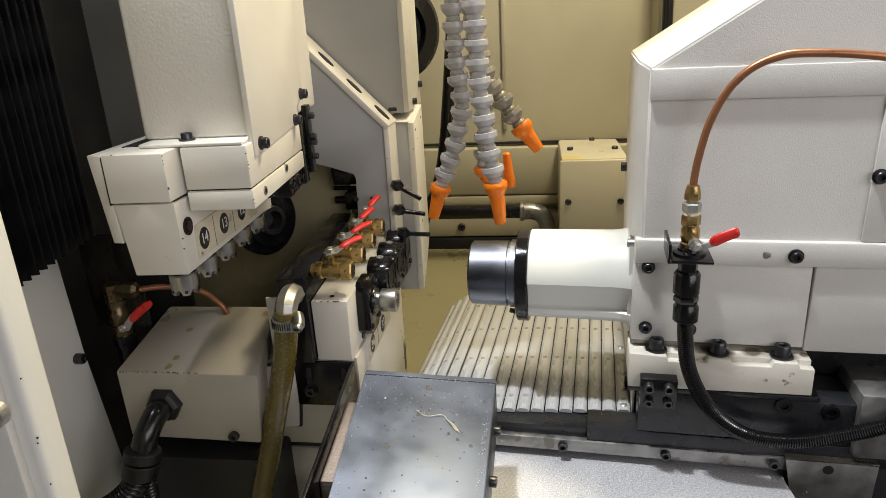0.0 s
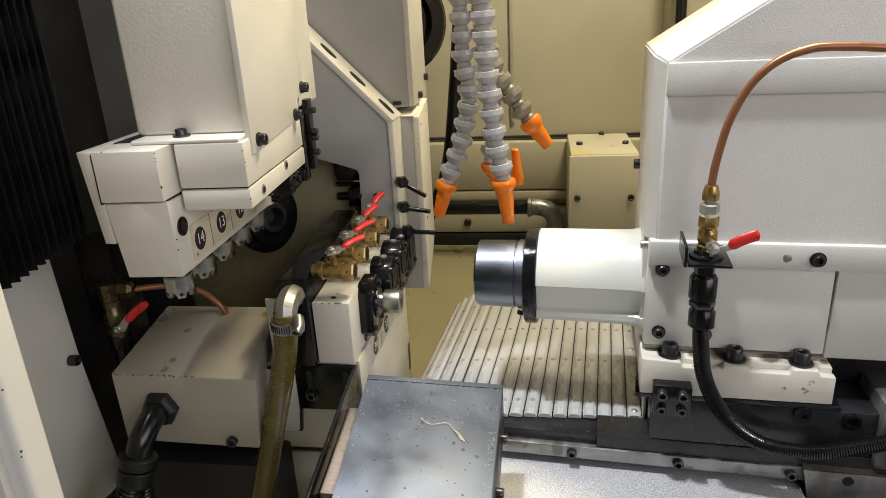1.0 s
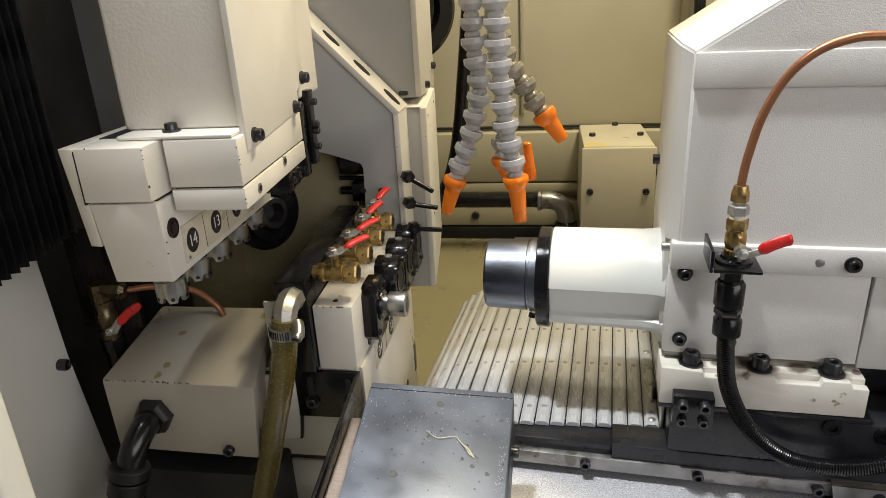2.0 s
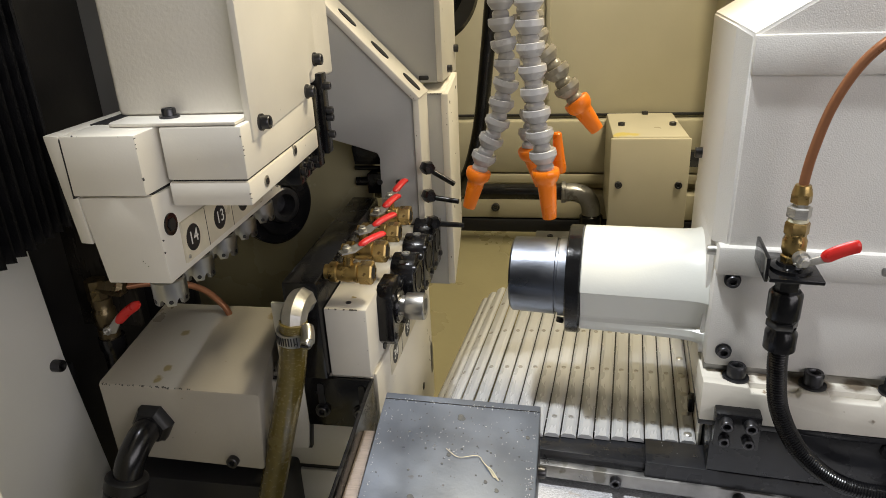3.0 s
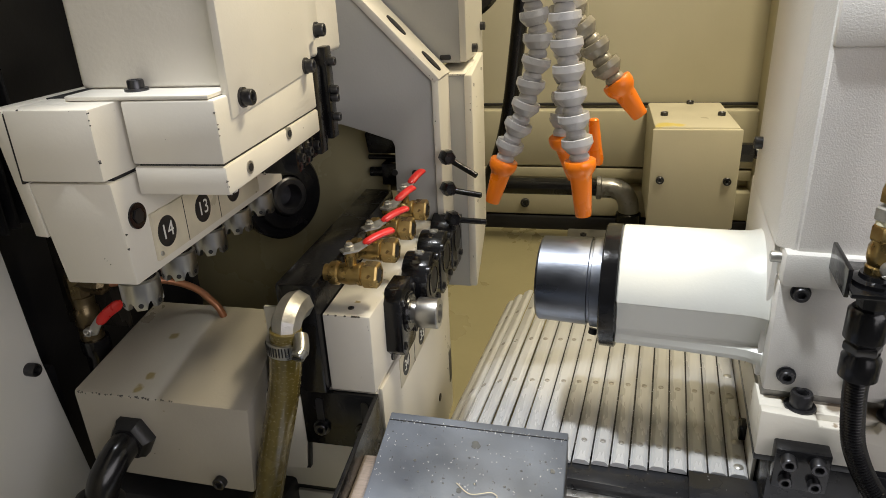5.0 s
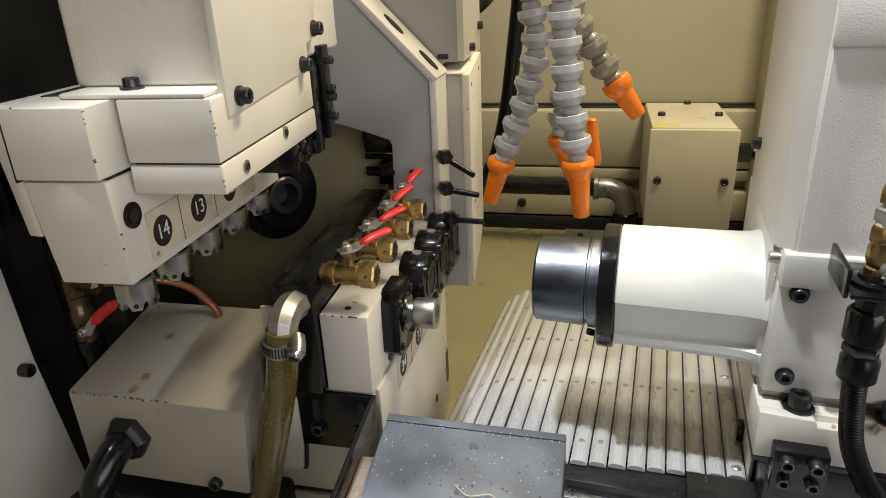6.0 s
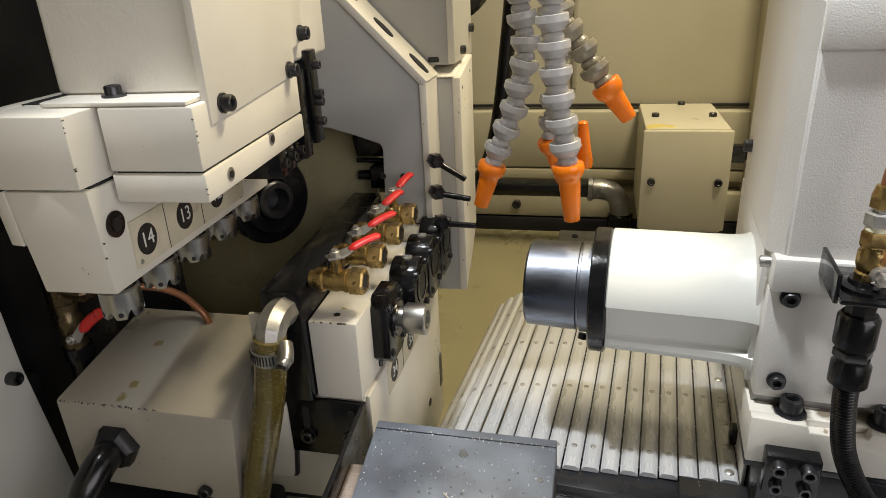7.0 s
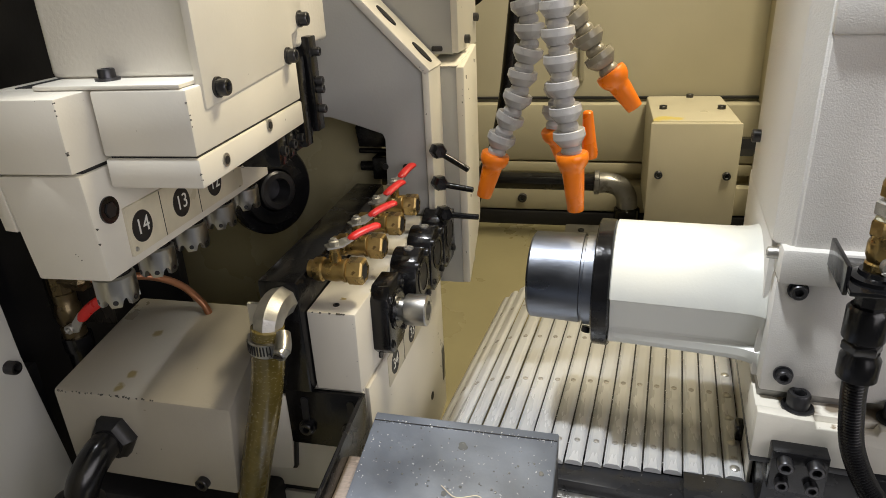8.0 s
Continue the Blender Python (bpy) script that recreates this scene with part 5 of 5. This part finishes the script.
def segmented_hose(points, tip, label, plastic):
    t = thing("segmented_hose", points[0], label, "coolant hose", "segmented coolant hoses")
    fine = glide([Vector(p) for p in points], 16)
    long = sum((b - a).length for a, b in zip(fine, fine[1:]))
    path = even(fine, long / round(long / 0.0148) - 1e-6)
    r = 0.0095
    for i, p in enumerate(path[:-1]):
        d = (path[i + 1] - p).normalized()
        part("segment", lathe(p, d, [(0.0006, r * 0.62), (0.0, r * 0.96), (0.0004, r * 1.02), (0.0044, r * 1.05), (0.0050, r * 1.02), (0.0096, r * 0.68), (0.0098, r * 0.50), (0.0112, r * 0.62), (0.0130, r * 0.68), (0.0155, r * 0.62)], 28), plastic, t, smooth=28)
    p, d = path[-1], (Vector(tip) - path[-1]).normalized()
    ln = (Vector(tip) - p).length
    noz = part("nozzle", lathe(p, d, [(-0.0005, r * 0.70), (-0.0005, r * 0.98), (0.0003, r * 1.04), (0.0035, r * 1.06), (0.0065, r * 0.98), (0.0090, r * 0.80), (0.0098, r * 0.74), (0.0125, r * 0.72), (ln - 0.0006, r * 0.55), (ln, r * 0.52), (ln, r * 0.32), (ln - 0.006, r * 0.28)], 32), ORANGE, t, "orange tapered nozzle")
    return t


segmented_hose([(0.033, 0.645, 0.70), (0.040, 0.645, 0.56), (0.0410, 0.645, 0.527), (0.0435, 0.645, 0.498), (0.0465, 0.645, 0.470), (0.0515, 0.645, 0.440), (0.0530, 0.645, 0.431)], (0.0565, 0.645, 0.394), "grey segmented coolant hose with orange nozzle hanging straight", GREY_PLASTIC)
segmented_hose([(0.014, 0.69, 0.70), (0.017, 0.69, 0.56), (0.0180, 0.69, 0.525), (0.0225, 0.69, 0.497), (0.0185, 0.69, 0.478), (0.0135, 0.69, 0.455), (0.0030, 0.69, 0.430), (-0.0012, 0.69, 0.4180)], (-0.0105, 0.69, 0.3865), "grey segmented coolant hose with orange nozzle curving sideways", GREY_PLASTIC)
segmented_hose([(0.030, 0.69, 0.70), (0.036, 0.69, 0.56), (0.0440, 0.69, 0.517), (0.0535, 0.69, 0.504), (0.0600, 0.69, 0.493), (0.0675, 0.69, 0.481), (0.0735, 0.69, 0.473)], (0.0905, 0.69, 0.450), "oil-yellowed grey segmented coolant hose, darkened as in shade, bent outwards with orange nozzle", SHADED_YELLOWED_PLASTIC)
segmented_hose([(0.020, 0.72, 0.70), (0.030, 0.72, 0.56), (0.040, 0.715, 0.50), (0.040, 0.705, 0.46), (0.0385, 0.70, 0.434)], (0.0480, 0.705, 0.402), "grey segmented coolant hose with orange nozzle behind the others", GREY_PLASTIC)
st = thing("spare_nozzle", (0.06, 0.72, 0.43), "orange plastic nozzle behind the hanging hoses", "nozzle")
part("nozzle", lathe((0.0600, 0.715, 0.443), (0.08, 0.05, -1), [(0, 0.0025), (0.001, 0.0036), (0.02, 0.0048), (0.030, 0.0058), (0.034, 0.005)], 20), ORANGE, st)

# ---- oil drops, chips and swarf on the plate ----
rnd = random.Random(11)
drops = []
for k in range(230):
    a, b = rnd.random(), rnd.random() ** 1.2
    if k < 60:
        a, b = 0.12 + 0.8 * rnd.random(), 0.28 + 0.08 * rnd.gauss(0, 1)
    if not (0.02 < a < 0.98 and 0.02 < b < 0.97):
        continue
    p, r = on_plate(a, b), 0.0002 + 0.0007 * rnd.random() ** 3
    drops.append(lathe(p, nrm, [(-0.0002, r), (r * 0.25, r * 0.92), (r * 0.5, r * 0.6), (r * 0.6, r * 0.15)], 8))
tagged(part("oil_drop", merged(*drops), DROP, pl), kind="stuff")
sw = thing("swarf_curl", on_plate(0.5, 0.3), "thin pale curl of swarf on the plate", "swarf")
part("strand", sweep(glide([on_plate(0.44, 0.33) + nrm * 0.0006, on_plate(0.52, 0.375) + nrm * 0.001, on_plate(0.62, 0.36) + nrm * 0.0012, on_plate(0.66, 0.37) + nrm * 0.0008]), 0.00022, 6), STRAW, sw)
rnd = random.Random(41)
for k in range(5):
    o_ = 0.010 * (rnd.random() - 0.5)
    part("strand", sweep(glide([on_plate(0.655 + 0.012 * k, 0.372 + 0.012 * k) + nrm * 0.0006, on_plate(0.70 + o_ + 0.006 * k, 0.415 + 0.006 * k) + nrm * (0.0008 + 0.0004 * k), on_plate(0.745 + 0.008 * k, 0.468 + 0.003 * k + o_) + nrm * 0.0005]), 0.00022 + 0.00006 * (k % 3), 6), STRAW, sw)

rnd = random.Random(23)
flecks = []
for k in range(300):
    if k < 110:
        a, b = rnd.random(), 0.045 + 0.012 * rnd.gauss(0, 0.6)
    elif k < 180:
        a, b = 0.93 + 0.05 * rnd.random(), 0.35 + 0.6 * rnd.random()
    elif k < 210:
        a, b = 0.02 + 0.03 * rnd.random(), rnd.random()
    else:
        a, b = rnd.random(), 0.1 + 0.3 * rnd.random()
    a, b = min(max(a, 0.01), 0.99), min(max(b, 0.01), 0.99)
    w = 0.00012 + 0.00022 * rnd.random() ** 2
    f_ = box(-w, w * (1 + rnd.random()), -w * 0.4, w * 0.5, -0.0001, 0.0003, 0)
    f_.transform(Matrix.Translation(on_plate(a, b)) @ Matrix.Rotation(rnd.random() * 6, 4, "Z"))
    flecks.append(f_)
tagged(part("swarf_fleck", merged(*flecks), FLECK, pl, "bright metal flecks"), kind="stuff")
part("fold_ridge", sweep([on_plate(0.005, 0.045) + nrm * 0.0001, on_plate(0.995, 0.045) + nrm * 0.0001], 0.0004, 6), PLATE_SIDE, pl)
for a, b, r in ((0.50, 0.13, 0.0030), (0.29, 0.60, 0.0028), (0.62, 0.95, 0.0028), (0.87, 0.57, 0.0016), (0.93, 0.22, 0.0016), (0.70, 0.49, 0.0013), (0.77, 0.53, 0.0015), (0.46, 0.36, 0.0016)):
    part("oil_blot", lathe(on_plate(a, b), nrm, [(-0.0001, r), (0.00025, r * 0.9), (0.0003, r * 0.5)], 20, blob), DROP, pl)

# paint chips on worn edges and dirt flecks on the side panel


def chips(parent, a, b, n, seed, size=0.0011, way=(0.5, -0.5, 0.7)):
    r_ = random.Random(seed)
    a, b = Vector(a), Vector(b)
    for _ in range(n):
        p = a.lerp(b, r_.random()) + Vector((0.0003 * r_.gauss(0, 1), 0.0003 * r_.gauss(0, 1), 0.0003 * r_.gauss(0, 1)))
        q = 0.6 * size * (0.4 + 0.8 * r_.random() ** 2)
        ph = r_.random() * 6
        part("chip", lathe(p, way, [(-0.0003, q), (0.0001, q * 0.9), (0.00015, q * 0.3)], 9, lambda i, s: 1 + 0.35 * math.sin(i * 2.1 + ph)), CHIP, parent)


F[0] = HEAD
chips(hd, (-0.1416, 0.4620, 0.4978), (-0.1416, 0.4620, 0.470), 5, 1, 0.0009)
chips(hd, (-0.0948, 0.4806, 0.4990), (-0.0948, 0.4806, 0.458), 7, 2, 0.0010)
chips(hd, (-0.0946, 0.4806, 0.4565), (-0.0946, 0.597, 0.4565), 6, 3, 0.0010)
chips(hd, (-0.1815, 0.4620, 0.4980), (-0.1420, 0.4620, 0.4980), 3, 4, 0.0008)
chips(hd, (-0.1405, 0.4664, 0.463), (-0.1405, 0.4664, 0.417), 3, 5, 0.0008)
chips(hd, (-0.180, 0.4664, 0.460), (-0.145, 0.4664, 0.418), 4, 6, 0.0005, (0, -1, 0))
F[0] = WORLD
chips(col, (-0.0575, 0.7222, 0.468), (-0.0600, 0.7222, 0.40), 14, 7, 0.0009, (0.3, -1, 0))
chips(col, (-0.058, 0.7222, 0.470), (-0.075, 0.7222, 0.488), 5, 8, 0.0009, (0.3, -1, 0.3))
chips(lb, (-0.0375, 0.7572, 0.465), (-0.0390, 0.7572, 0.300), 12, 9, 0.0010, (0.7, -0.7, 0))
chips(lb, (-0.0362, 0.77, 0.46), (-0.0362, 0.805, 0.34), 10, 10, 0.0009, (1, 0, 0))
chips(lb, (-0.06, 0.7575, 0.469), (-0.042, 0.7575, 0.469), 4, 12, 0.0008, (0, -1, 1))
chips(mf, (-0.0618, 0.70, 0.25), (-0.0618, 0.745, 0.20), 10, 13, 0.0010, (1, 0, 0))
chips(mf, (-0.0648, 0.5562, 0.356), (-0.0648, 0.5562, 0.31), 4, 14, 0.0007)
chips(pan, (-0.2900, 0.42, 0.30), (-0.2900, 0.46, 0.25), 9, 15, 0.0008, (1, 0, 0))
chips(pan, (-0.2900, 0.40, 0.24), (-0.2900, 0.48, 0.30), 6, 16, 0.0006, (1, 0, 0))
chips(post, (-0.1672, 0.341, 0.42), (-0.1672, 0.341, 0.33), 6, 17, 0.0009, (1, -0.3, 0))
chips(jb, (-0.17, 0.5174, 0.28), (-0.24, 0.5174, 0.258), 4, 18, 0.0006, (0, -1, 0))

# fine metal swarf lying on the way cover, the bed rail and the pan
F[0] = RIGHT
r_ = random.Random(31)
flakes = []
for _ in range(240):
    k = r_.random()
    if k < 0.5:
        u, v, z = -0.0095 - 0.0126 * r_.randrange(12) + r_.gauss(0, 0.0012), r_.random() * 0.16, 0.2322
    elif k < 0.65:
        u, v, z = -0.19 + 0.30 * r_.random(), -0.0075 + 0.004 * r_.random(), 0.2282 if r_.random() < 0.5 else 0.2192
    else:
        u, v, z = -0.16 + 0.35 * r_.random(), -0.03 - 0.10 * r_.random() ** 1.5, 0.2002
    a, q = r_.random() * 3.14, 0.0002 + 0.0004 * r_.random() ** 3
    bit = box(-q, q, -q * 0.4, q * 0.4, 0, 0.0003, 0)
    bit.transform(Matrix.Translation((u, v, z)) @ Matrix.Rotation(a, 4, "Z") @ Matrix.Rotation(0.5 * r_.random(), 4, "X"))
    flakes.append(bit)
solo("metal_swarf", merged(*flakes), FLECK, "fine bright metal swarf on slats and pan", "swarf", kind="stuff")
F[0] = Matrix()
